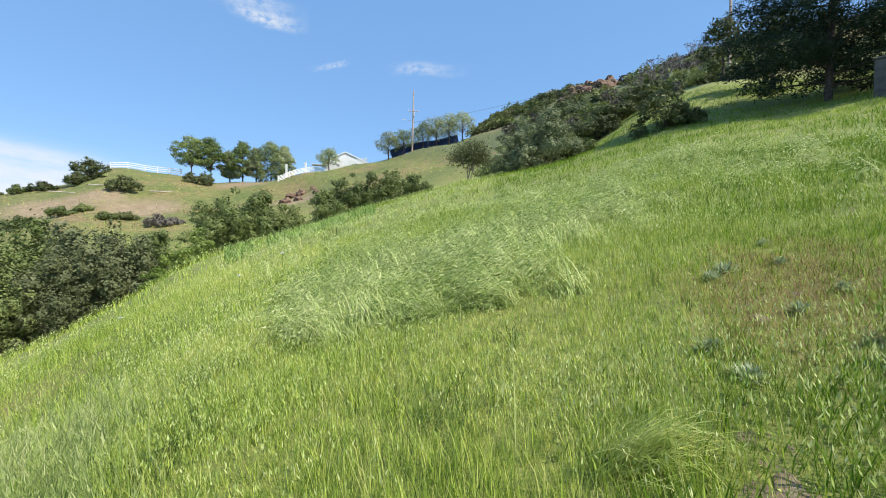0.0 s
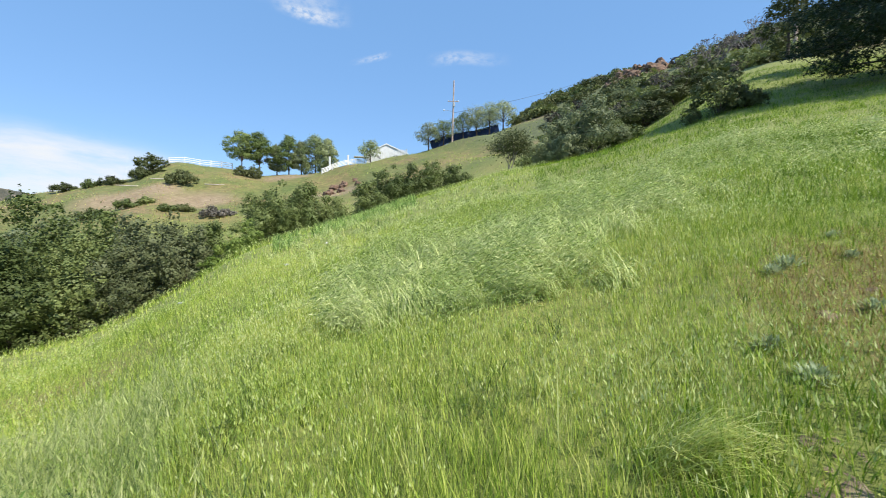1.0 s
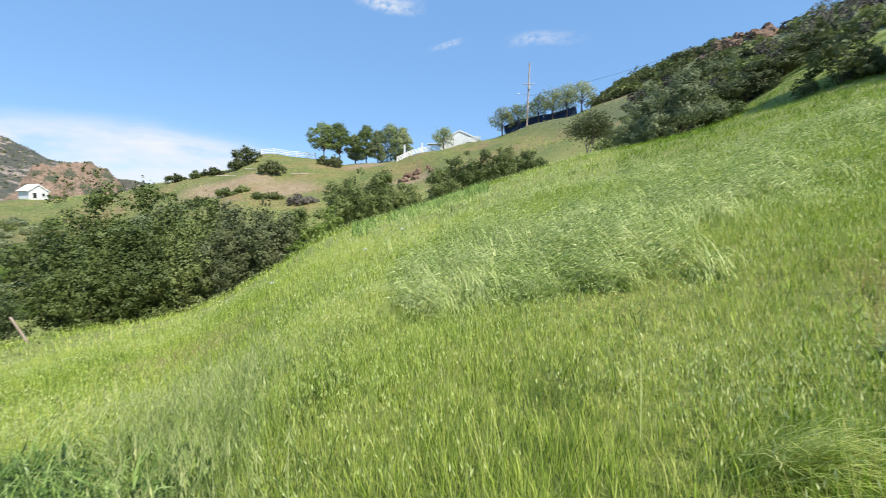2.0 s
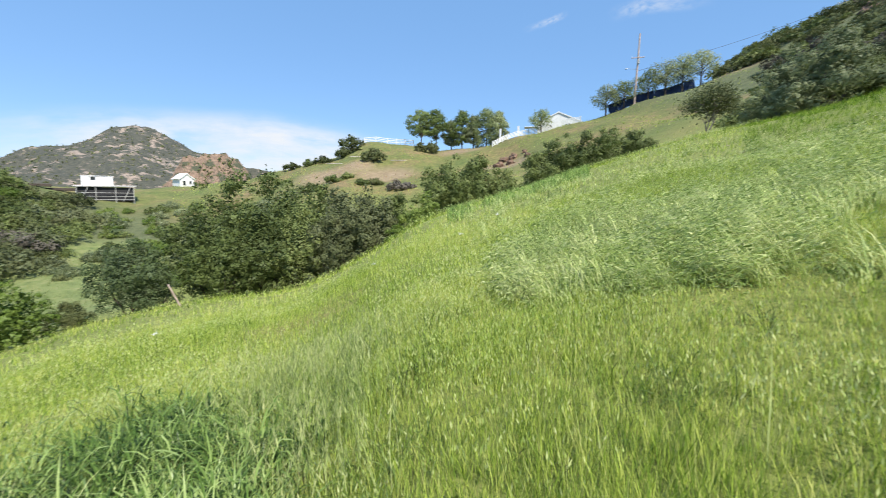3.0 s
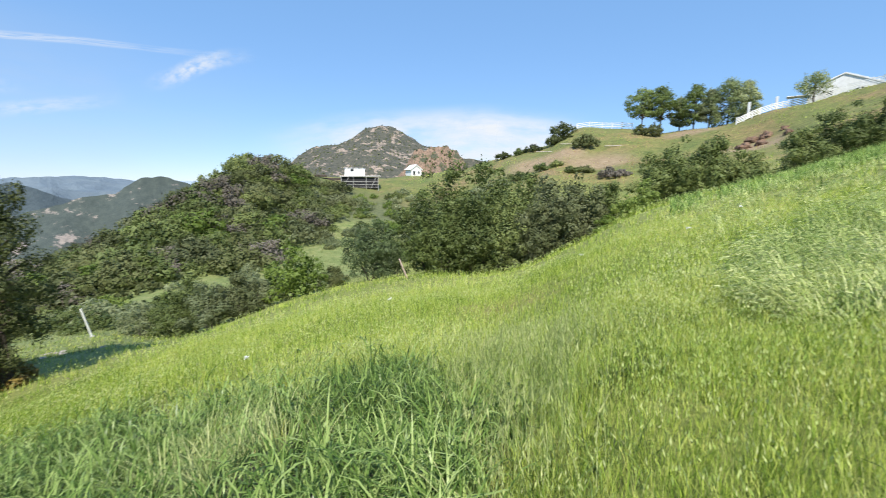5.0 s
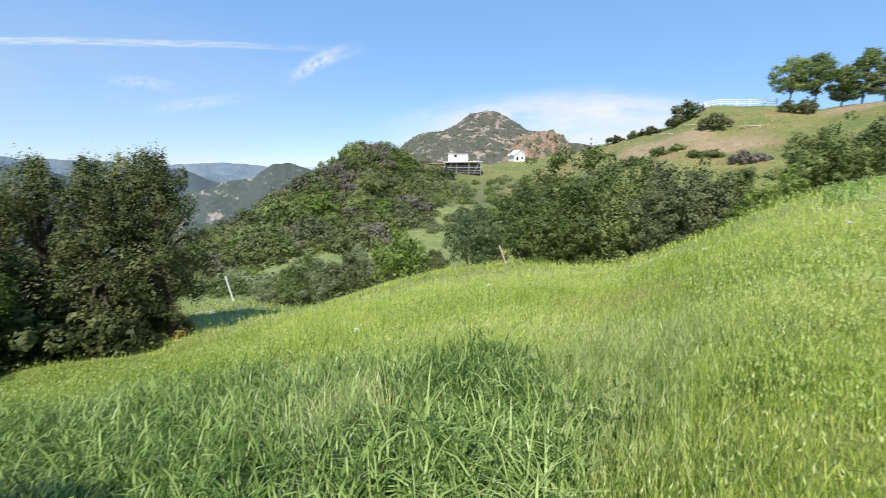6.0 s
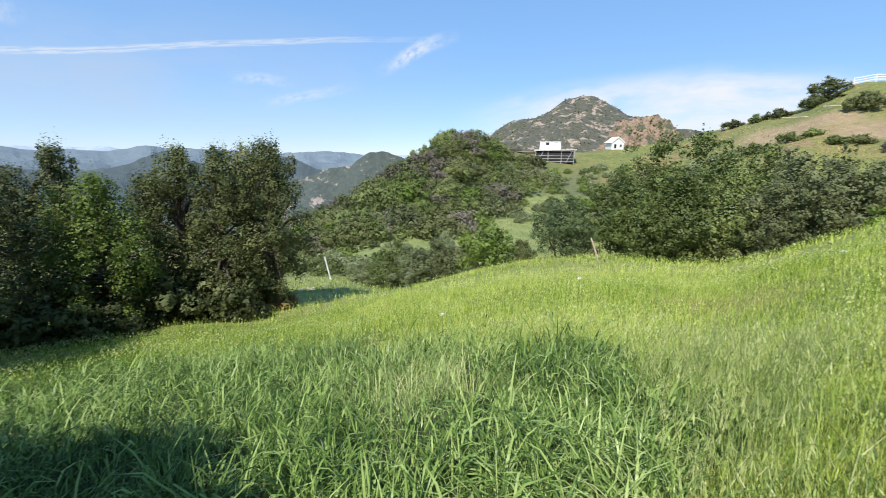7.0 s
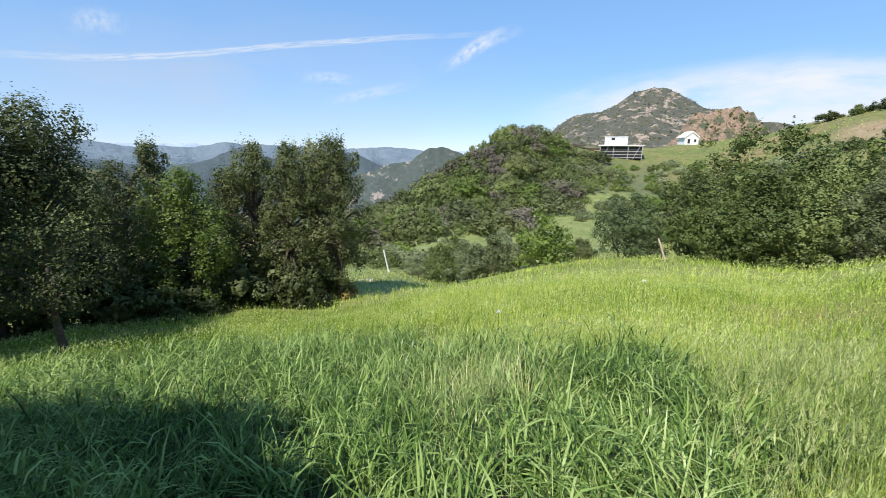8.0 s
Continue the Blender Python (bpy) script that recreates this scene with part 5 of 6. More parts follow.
# ---------------------------------------------------------------- high thin cloud
def cloud_mat(name, scale, thick, stretch, soft=0.45, tint=(0.93, 0.96, 1.0), glow=0.72):
    m, n, l, p = material(name)
    uv = n.new("ShaderNodeUVMap").outputs[0]
    mp = n.new("ShaderNodeMapping")
    mp.inputs["Scale"].default_value = (stretch, 1, 1)
    l.new(uv, mp.inputs[0])
    f = spots(n, l, scale, 7, 0.6, mp.outputs[0])
    sep = n.new("ShaderNodeSeparateXYZ")
    l.new(uv, sep.inputs[0])

    def mathn(op, a, b):
        x = n.new("ShaderNodeMath")
        x.operation = op
        x.use_clamp = True
        for s, v in zip(x.inputs, (a, b)):
            if isinstance(v, (int, float)):
                s.default_value = v
            else:
                l.new(v, s)
        return x.outputs[0]

    def fade(v):
        up = step(n, l, v, 0.0, soft)
        dn = step(n, l, v, 1.0, 1.0 - soft)
        return mathn("MULTIPLY", up, dn)

    edge = mathn("MULTIPLY", fade(sep.outputs[0]), fade(sep.outputs[1]))
    alpha = mathn("MULTIPLY", mathn("MULTIPLY", edge, step(n, l, f, 0.28, 0.66)), thick)
    tr = n.new("ShaderNodeBsdfTransparent")
    # cloud brightness is put in as glow instead of sunlight
    half = n.new("ShaderNodeEmission")
    half.inputs[0].default_value, half.inputs[1].default_value = (*tint, 1), glow
    mix = n.new("ShaderNodeMixShader")
    l.new(alpha, mix.inputs[0])
    l.new(tr.outputs[0], mix.inputs[1])
    l.new(half.outputs[0], mix.inputs[2])
    l.new(mix.outputs[0], n["Material Output"].inputs["Surface"])
    n.remove(p)
    return m


def cloud(line, half, mat, label, far=4600):
    """A wisp of cloud along places in the sky (bearing, height angle), half its breadth in degrees, 4.6 km off."""
    pts = np.array(line, float)
    k = 24
    t = np.linspace(0, 1, k + 1)
    s = np.linspace(0, 1, len(pts))
    b, e = np.interp(t, s, pts[:, 0]), np.interp(t, s, pts[:, 1])
    co, uv, faces = [], [], []
    db, de = np.gradient(b), np.gradient(e)
    for i in range(k + 1):
        nl = math.hypot(db[i] * math.cos(radians(e[i])), de[i]) + 1e-9
        for j in range(9):
            w = (j / 8 * 2 - 1) * half
            bb_, ee_ = radians(b[i] - w * de[i] / nl), radians(e[i] + w * db[i] / nl)
            co.append((-math.sin(bb_) * math.cos(ee_) * far, math.cos(bb_) * math.cos(ee_) * far, EYE + math.sin(ee_) * far))
            uv.append((t[i], j / 8))
            if i < k and j < 8:
                q = i * 9 + j
                faces.append((q, q + 9, q + 10, q + 1))
    me = mesh_of("cloud", co, faces, [mat])
    lay = me.uv_layers.new(name="UVMap")
    for lp in me.loops:
        lay.data[lp.index].uv = uv[lp.vertex_index]
    return tagged(new("cloud", me), label, "cloud", "clouds", "structure")


M_WISP = cloud_mat("wisp", 3.0, 0.75, 3.0)
M_THIN = cloud_mat("thin_wisp", 3.0, 0.38, 3.0)
M_TRAIL = cloud_mat("trail", 5.0, 0.55, 5.0, 0.3)
M_BANK = cloud_mat("bank", 2.0, 0.95, 1.5, 0.3)
cloud([(32, 26.9), (23.5, 26.6), (16.6, 25.6)], 1.3, M_THIN, "bright white wisp of high cloud")
cloud([(27.6, 25.9), (22.5, 25.0), (16.8, 24.7)], 1.0, M_WISP, "bright white wisp of high cloud")
cloud([(8.0, 21.0), (3.4, 21.5), (-4.2, 20.8)], 1.0, M_THIN, "faint streak of high cloud")
cloud([(18, 20.2), (14, 21.2), (12, 21.8)], 0.5, M_THIN, "faint streak of high cloud")
cloud([(80, 3.0), (64, 5.4), (50, 6.2), (34, 4.6)], 4.6, M_BANK, "low bank of soft white cloud behind the peak")
cloud([(60, 6.6), (50, 7.0), (40, 6.0), (30, 5.0)], 2.6, M_BANK, "low bank of soft white cloud behind the peak")
cloud([(140, 7.6), (127, 8.5), (119, 9.7), (107.6, 11.9), (94, 13.6), (76, 14.4)], 0.42, M_TRAIL, "long thin vapour trail")
cloud([(89.5, 9.8), (86.5, 11.2), (84.2, 12.7), (81.5, 13.9), (77.5, 14.6)], 1.15, M_WISP, "bright hooked wisp beside the vapour trail")
cloud([(107, 8.4), (102.5, 8.8), (98, 8.4)], 0.9, M_THIN, "small pale puff of high cloud")
cloud([(128, 11.4), (125, 12.2), (122, 12.0)], 1.4, M_THIN, "small pale puff of high cloud")
# glowing sheet added to pale the sky low over the canyon
M_SKY_GLOW = cloud_mat("haze_glow", 0.8, 0.75, 1.5, 0.45, (0.70, 0.80, 0.95), 0.62)
cloud([(165, 7.5), (130, 7.5), (100, 7), (70, 6)], 11, M_SKY_GLOW, "broad glowing veil added as haze over the canyon", 4760)
cloud([(104, 5.6), (98, 7.0), (90, 8.8)], 0.9, M_THIN, "faint streak of high cloud")


# ---------------------------------------------------------------- grass
def field(x, y, scale, seed):
    """Smooth random field over the plan, about 0 to 1."""
    v = 0
    for k, (f, a) in enumerate(((1, 0.5), (2.1, 0.3), (4.3, 0.2))):
        g = np.random.default_rng(seed * 10 + k)
        ph = g.uniform(0, 6.28, 8)
        w = g.normal(size=(8, 2)) * f / scale * 2.2
        v = v + a * sum(np.sin(x * w[i, 0] + y * w[i, 1] + ph[i]) for i in range(8)) / 8 ** 0.5
    return np.clip(0.5 + 0.45 * v, 0, 1)


def scatter(n, b0, b1, d0, d1, power=1.0):
    b = np.radians(rng.uniform(b0, b1, n))
    u = rng.random(n) ** power
    d = np.sqrt(d0 ** 2 + u * (d1 ** 2 - d0 ** 2))
    return -np.sin(b) * d, np.cos(b) * d


WIND = np.array([-0.75, 0.35])


def blades(name, x, y, tall, width, mat, label, bends=2, lean=0.35, curl=0.6, wind=0.25, flow=None, lift=0.0, kind="stuff"):
    """Grass blades as narrow strips that rise, bend over and taper to a point. lean and curl in radians from the upright; flow: the way they are combed; lift: how far up they start."""
    n = len(x)
    go = rng.normal(size=(n, 2)) + WIND * wind * 4
    if flow is not None:  # combed along a direction that drifts over the ground
        go = np.stack([np.cos(flow), np.sin(flow)], 1) + 0.3 * rng.normal(size=(n, 2))
    go /= np.linalg.norm(go, axis=1)[:, None] + 1e-9
    a = rng.uniform(0, 6.28, n)
    side = np.stack([np.cos(a), np.sin(a)], 1)
    side = side - 0.6 * go * (side * go).sum(1)[:, None]
    L = tall * rng.uniform(0.6, 1.2, n)
    th0 = lean * rng.uniform(0.1, 1.5, n)
    cu = curl * rng.uniform(0.3, 1.7, n)
    w = width * rng.uniform(0.6, 1.3, n)
    c, h = np.stack([x, y], 1), height(x, y) - 0.02 + lift
    rows, k = [], bends + 1
    for i in range(k):
        t = i / k
        q = (0.5 * w * (0.75 + 0.5 * t - 0.9 * t ** 3))[:, None]
        rows.append(np.concatenate([c - side * q, h[:, None]], 1))
        rows.append(np.concatenate([c + side * q, h[:, None]], 1))
        th = th0 + cu * ((i + 0.6) / k) ** 1.4
        c = c + go * (np.sin(th) * L / k)[:, None]
        h = h + np.cos(th) * L / k
    tips = np.concatenate([c, h[:, None]], 1)
    rows.append(tips)
    co = np.stack(rows, 1).reshape(-1, 3)
    k = 2 * (bends + 1) + 1
    loops, sizes = [], []
    for i in range(bends):
        loops += [2 * i, 2 * i + 1, 2 * i + 3, 2 * i + 2]
        sizes.append(4)
    loops += [2 * bends, 2 * bends + 1, 2 * bends + 2]
    sizes.append(3)
    L_ = (np.arange(n)[:, None] * k + np.array(loops)[None]).ravel()
    me = fast_mesh(name, co, L_, np.tile(sizes, n), mat)
    return tagged(new(name, me), label, "grass", "", kind), tips


# the sparse, trodden patch with bare soil
def bare(x, y):
    b, d = np.degrees(np.arctan2(-x, y)), np.hypot(x, y)
    k = np.exp(-((b + 38) / 10) ** 2 - ((d - 4.4) / 1.4) ** 2) * 0.85 + np.exp(-((b + 36.6) / 3.2) ** 2 - ((d - 2.25) / 0.25) ** 2) * 0.75
    k = k + 0.8 * np.exp(-((b + 8) / 12) ** 2 - ((d - 4.6) / 0.7) ** 2) + 0.5 * np.exp(-((b - 45) / 9) ** 2 - ((d - 9.5) / 1.4) ** 2)
    return k


def broad(x, y):
    """1 where the broad-leaved grass grows, 0 elsewhere."""
    b, d = np.degrees(np.arctan2(-x, y)), np.hypot(x, y)
    inside = (b > 43 + 3.6 * np.clip(d - 3.2, 0, 5) + 11 * field(x, y, 0.5, 8) + 3.5 * rng.normal(size=np.shape(d))) & (b < 150) & (d < 4.3 + 3.4 * np.clip((b - 82) / 25, 0, 1) + 2.0 * field(x, y, 1.2, 9) + 0.6 * rng.normal(size=np.shape(d)))
    return inside.astype(float)


def reach(b):
    """How far out the meadow's tall grass goes, by bearing."""
    edge = ring(RIM, b)[0] * 1.38
    bb_ = (b + 90) % 360 - 90
    edge = np.where(bb_ < -22, 46, edge)
    return np.where((bb_ > 86) & (bb_ < 106), 27, edge)


def grass_zone(n, b0, b1, d0, d1, tall, width, bends, label, mat=M_GRASS, spread=0.34, side=0):
    tuft = 6
    x, y = scatter(n // tuft, b0, b1, d0, d1)
    own = rng.uniform(0.6, 1.25, len(x))
    x, y, own = np.repeat(x, tuft), np.repeat(y, tuft), np.repeat(own, tuft)
    n, wide = len(x), 0.028 + 0.004 * d0
    x, y = x + rng.normal(size=n) * wide, y + rng.normal(size=n) * wide
    f = field(x, y, 3.0, 1)
    k = np.clip(bare(x, y), 0, 1)
    b = np.degrees(np.arctan2(-x, y))
    keep = (rng.random(n) > 0.72 * k) & (rng.random(n) > 0.985 * broad(x, y)) & (np.hypot(x, y) < reach(b) * rng.uniform(0.93, 1.0, n))
    if side:  # the lush side and the pale side mingle over a wide belt
        lush = np.maximum(np.clip((-12 - b + 14 * (f - 0.5)) / 24, 0, 0.85), np.clip((b - 92 + 14 * (f - 0.5)) / 16, 0, 0.75))
        keep &= rng.random(n) < (lush if side < 0 else 1 - lush)
    x, y, f, k, own = x[keep], y[keep], f[keep], k[keep], own[keep]
    t = tall * (0.55 + 0.75 * f) * (1 - 0.5 * k) * own
    if d1 < 7:
        t = t * (0.62 + 0.7 * field(x, y, 0.28, 3))
    return blades("meadow_grass", x, y, t, width, mat, label, bends, spread, 0.5, 0.04)


grass_zone(66000, -40, 142, 0.3, 6.0, 0.215, 0.0068, 1, "fresh green meadow grass bending in the wind", spread=0.24, side=1)
grass_zone(104000, -40, 142, 1.2, 6.5, 0.20, 0.0074, 0, "fresh green meadow grass standing close and upright", spread=0.14, side=1)
grass_zone(84000, -40, 142, 1.2, 6.5, 0.25, 0.0058, 0, "pale upright grass stalks thick among the green", M_STALK, 0.12, 1)
grass_zone(76000, -54, 142, 0.8, 7.0, 0.12, 0.0125, 0, "short thick undergrass at the foot of the taller blades", M_UNDER, 0.5)
grass_zone(20000, -54, -4, 0.3, 6.0, 0.25, 0.0078, 1, "lush green grass beside the bare soil", M_LUSH, 0.24, -1)
grass_zone(52000, -54, -4, 1.2, 7.5, 0.20, 0.0078, 0, "lush green grass standing beside the bare soil", M_LUSH, 0.18, -1)
grass_zone(12000, -54, -4, 1.2, 7.5, 0.22, 0.0060, 0, "pale stalks among the lush grass", M_STALK, 0.16, -1)
grass_zone(215000, -54, 142, 6.0, 14.0, 0.25, 0.0150, 0, "fresh green meadow grass on the slope", spread=0.22, side=1)
grass_zone(52000, -54, -4, 7.0, 14.0, 0.25, 0.0150, 0, "lush deep green grass on the slope", M_LUSH, 0.22, -1)
grass_zone(54000, 88, 142, 6.0, 14.5, 0.25, 0.0150, 0, "lush deep green grass at the meadow's lower end", M_LUSH, 0.22, -1)
grass_zone(130000, -7, 142, 14.0, 46.0, 0.29, 0.034, 0, "fresh green meadow grass towards the rim", spread=0.22)
grass_zone(90000, -54, -7, 13.0, 46.0, 0.27, 0.029, 0, "lush deep green grass on the upper slope", M_LUSH)
grass_zone(14000, 142, 306, 0.3, 14.0, 0.36, 0.02, 0, "fresh green meadow grass behind the tripod")


def spikes(name, p, long, wide, mat, label, tilt=0.24, slim=False):
    """Upright pointed seed spikes at the places p."""
    n = len(p)
    up = np.concatenate([rng.normal(size=(n, 2)) * tilt + WIND * 0.12, np.ones((n, 1))], 1)
    up /= np.linalg.norm(up, axis=1)[:, None]
    side = np.cross(up, rng.normal(size=(n, 3)))
    side /= np.linalg.norm(side, axis=1)[:, None]
    L = (long * rng.uniform(0.6, 1.25, n))[:, None]
    w = wide * rng.uniform(0.7, 1.25, n)[:, None]
    if slim:
        co = np.stack([p - up * L * 0.4 + side * w, p + up * L * 0.6, p - up * L * 0.4 - side * w], 1).reshape(-1, 3)
    else:
        co = np.stack([p - up * L * 0.5, p - up * L * 0.1 + side * w, p + up * L * 0.5, p - up * L * 0.1 - side * w], 1).reshape(-1, 3)
    k = 3 if slim else 4
    return tagged(new(name, fast_mesh(name, co, np.arange(k * n), np.full(n, k), mat)), label, "grass", "", "stuff")


def seed_zone(n, d0, d1, up, long, wide):
    x, y = scatter(n, -54, 142, d0, d1)
    f = field(x, y, 3.0, 1)
    b = np.degrees(np.arctan2(-x, y))
    keep = (rng.random(n) > bare(x, y)) & (broad(x, y) < 0.5) & (np.hypot(x, y) < reach(b) * 0.97) & ((b > -8) | (np.hypot(x, y) < 15)) & (field(x, y, 2.2, 4) + rng.uniform(-0.2, 0.2, n) > 0.36)
    x, y, f = x[keep], y[keep], f[keep]
    p = np.stack([x, y, height(x, y) + up * (0.5 + 0.75 * f) * rng.uniform(0.7, 1.15, len(x))], 1)
    spikes("seed_spike", p, long, wide, M_EAR, "pale green seed spikes over the meadow grass", 0.3, d0 > 5)


seed_zone(90000, 1.4, 6.5, 0.27, 0.04, 0.0042)
seed_zone(70000, 6.0, 14.0, 0.27, 0.045, 0.0075)
seed_zone(44000, 14.0, 40.0, 0.28, 0.07, 0.014)

# dry tufts on the hills beyond
x, y = scatter(36000, -8, 76, 46, 122)
b, d = np.degrees(np.arctan2(-x, y)), np.hypot(x, y)
keep = (b < 60) & (d < ring(CREST, b)[0] + 2) & (field(x, y, 9, 21) + rng.uniform(-0.25, 0.25, len(x)) > 0.42)
dry = keep & ((b > 18) & (b < 50) & (rng.random(len(x)) < 0.6))
keep &= ~dry
blades("hill_grass", x[keep], y[keep], np.full(keep.sum(), 0.34), 0.13, M_GRASS, "tufts of half-dry grass on the far hill", 0, 0.4, 0.6, 0.2)
blades("dry_hill_grass", x[dry], y[dry], np.full(dry.sum(), 0.3), 0.13, M_STUBBLE, "dry brown grass tufts on the ranch hill", 0, 0.4, 0.6, 0.2)

x, y = scatter(14000, 64, 104, 20, 66)
b, d = np.degrees(np.arctan2(-x, y)), np.hypot(x, y)
keep = ((b < 73) & (d > 40)) | ((b > 73) & (b < 86) & (d > 30) & (d < 41)) | ((b > 86) & (d < 34))
blades("valley_grass", x[keep], y[keep], np.full(keep.sum(), 0.32), 0.07, M_DULL, "dull olive-green grass on the valley floor", 0, 0.4, 0.6, 0.2)

# silvery wild oats bowed by the wind, in combed swirls with dark hollows between
def oats(n, b0, b1, d0, d1, tall, seed, gate=0.55, name="wild_oats"):
    x, y = scatter(n // 30, b0, b1, d0, d1)
    b, d = np.degrees(np.arctan2(-x, y)), np.hypot(x, y)
    blob = 1.25 - ((b - (b0 + b1) / 2) / (b1 - b0) * 2) ** 2 - ((d - (d0 + d1) / 2) / (d1 - d0) * 2) ** 2
    keep = field(x, y, 0.55, seed) * 1.0 + blob * 0.45 + rng.uniform(-0.08, 0.08, len(x)) > gate
    own = np.repeat(rng.uniform(0.7, 1.25, keep.sum()), 30)
    x, y = np.repeat(x[keep], 30), np.repeat(y[keep], 30)
    x, y = x + rng.normal(size=len(x)) * (0.05 + 0.006 * d0), y + rng.normal(size=len(x)) * (0.05 + 0.006 * d0)
    flow = math.atan2(WIND[1], WIND[0]) + 2.4 * (field(x, y, 1.1, seed + 40) - 0.5)
    t = tall * own * rng.uniform(0.75, 1.15, len(x))
    _, tips = blades(name, x, y, t, 0.006 + 0.0010 * d0, M_OAT, "silvery wild oats bowed over by the wind", 2, 0.45, 2.1, 0.45, flow)
    k = np.repeat(np.arange(len(tips)), 3)
    way_ = np.stack([np.cos(flow[k]), np.sin(flow[k]), np.full(len(k), -0.45)], 1) + 0.3 * rng.normal(size=(len(k), 3))
    way_ /= np.linalg.norm(way_, axis=1)[:, None]
    side = np.cross(way_, rng.normal(size=way_.shape))
    side /= np.linalg.norm(side, axis=1)[:, None]
    p = tips[k] - way_ * rng.uniform(-0.02, 0.12, len(k))[:, None] + rng.normal(size=way_.shape) * 0.012
    L, w = rng.uniform(0.04, 0.08, len(k))[:, None], (0.004 + 0.0008 * d0) * rng.uniform(0.7, 1.3, len(k))[:, None]
    co = np.stack([p + side * w, p + way_ * L, p - side * w], 1).reshape(-1, 3)
    tagged(new("oat_panicle", fast_mesh("oat_panicle", co, np.arange(len(co)), np.full(len(k), 3), M_OAT)), "pale drooping panicles of the wild oats", "grass", "", "stuff")


oats(19000, -26, 18, 4.6, 9.4, 0.56, 5, 0.62)
oats(12000, -46, -2, 7.5, 16, 0.42, 6, 0.8)
oats(6000, -4, 28, 9, 22, 0.42, 7, 0.8)

def laid(x, y):
    """High where the wind has laid the grass flat."""
    return 0.75 * field(x, y, 0.8, 12) + 0.55 * np.exp(-((x + 3.6) / 1.2) ** 2 - ((y - 0.3) / 0.5) ** 2) + 0.3 * np.exp(-((x + 2.6) / 0.5) ** 2 - ((y + 0.3) / 0.5) ** 2)


# broad-leaved grass close to the tripod, dark blue-green, with lodged pale patches
x, y = scatter(19000, 43, 148, 0.9, 9.6)
keep = broad(x, y) > 0.5
x, y = x[keep], y[keep]
lodged = laid(x, y) > 0.74
blades("broad_grass", x[~lodged], y[~lodged], np.full((~lodged).sum(), 0.30) * (0.6 + 0.6 * field(x[~lodged], y[~lodged], 0.35, 15)), 0.013, M_BROAD, "knee-high broad-bladed dark green oat grass, darkened further for shade", 1, 0.4, 1.8, 0.12)
x2, y2 = np.repeat(x[lodged], 5), np.repeat(y[lodged], 5)
x2, y2 = x2 + rng.normal(size=len(x2)) * 0.06, y2 + rng.normal(size=len(y2)) * 0.06
flow = math.atan2(WIND[1], WIND[0]) + 5.0 * (field(x2, y2, 0.8, 44) - 0.5)
blades("lodged_grass", x2, y2, np.full(len(x2), 0.58), 0.0075, M_LODGED, "pale grass laid over by the wind", 2, 0.75, 1.1, 0.4, flow)
# darker blades scattered through the meadow beside it
x, y = scatter(18000, -10, 62, 1.0, 5.5)
b = np.degrees(np.arctan2(-x, y))
keep = (broad(x, y) < 0.5) & (field(x, y, 0.7, 33) + 0.25 * np.clip((b - 25) / 25, 0, 1) + rng.uniform(-0.15, 0.15, len(x)) > 0.78) & (bare(x, y) < 0.4)
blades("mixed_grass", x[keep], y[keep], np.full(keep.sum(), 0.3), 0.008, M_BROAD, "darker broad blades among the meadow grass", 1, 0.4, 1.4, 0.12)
# tufts of broad arching blades standing out of it, with dark gaps between
x, y = scatter(11500, 43, 148, 1.9, 9.6)
keep = (broad(x, y) > 0.5) & (field(x, y, 0.5, 17) > 0.43 - 0.25 * np.clip((72 - np.degrees(np.arctan2(-x, y))) / 12, 0, 1)) & (laid(x, y) < 0.72)
k = np.repeat(np.arange(len(x))[keep], 8)
t = (rng.uniform(0.4, 0.66, len(x)) * (0.8 + 0.4 * field(x, y, 0.9, 19)))[k] * rng.uniform(0.7, 1.05, len(k))
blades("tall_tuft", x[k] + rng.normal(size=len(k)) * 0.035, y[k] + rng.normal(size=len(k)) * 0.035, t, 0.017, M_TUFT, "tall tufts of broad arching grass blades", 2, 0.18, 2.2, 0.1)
# single stalks rising out of the tufts, with drooping leaves part-way up
x, y = scatter(3400, 45, 148, 2.4, 8.6)
keep = (broad(x, y) > 0.5) & (field(x, y, 0.7, 23) > 0.45)
x, y = x[keep], y[keep]
blades("oat_stalk", x, y, np.full(len(x), 0.62), 0.008, M_TUFT, "upright dark oat stalks above the tufts", 1, 0.1, 0.25, 0.1)
k = np.repeat(np.arange(len(x)), 3)
blades("stalk_leaf", x[k], y[k], rng.uniform(0.18, 0.32, len(k)), 0.017, M_TUFT, "broad leaves drooping from the oat stalks", 2, 0.6, 2.2, 0.1, lift=rng.uniform(0.18, 0.5, len(k)))
# a pale tuft bent over beside the bare soil
x, y = spot(-21.5, 2.35).x + rng.normal(size=420) * 0.09, spot(-21.5, 2.35).y + rng.normal(size=420) * 0.07
blades("bent_tuft", x, y, np.full(420, 0.46), 0.006, M_STALK, "pale tuft of grass bent over by the wind", 2, 0.5, 1.4, 0.3, np.full(420, -0.5))

# a blue-green belt below the rim
x, y = scatter(5200, 9, 27, 15, 25)
keep = field(x, y, 2.4, 51) + rng.uniform(-0.12, 0.12, len(x)) > 0.56
blades("rim_grass", x[keep], y[keep], np.full(keep.sum(), 0.42), 0.034, M_RIM, "taller blue-green grass below the meadow's rim", 1, 0.2, 0.9, 0.15)

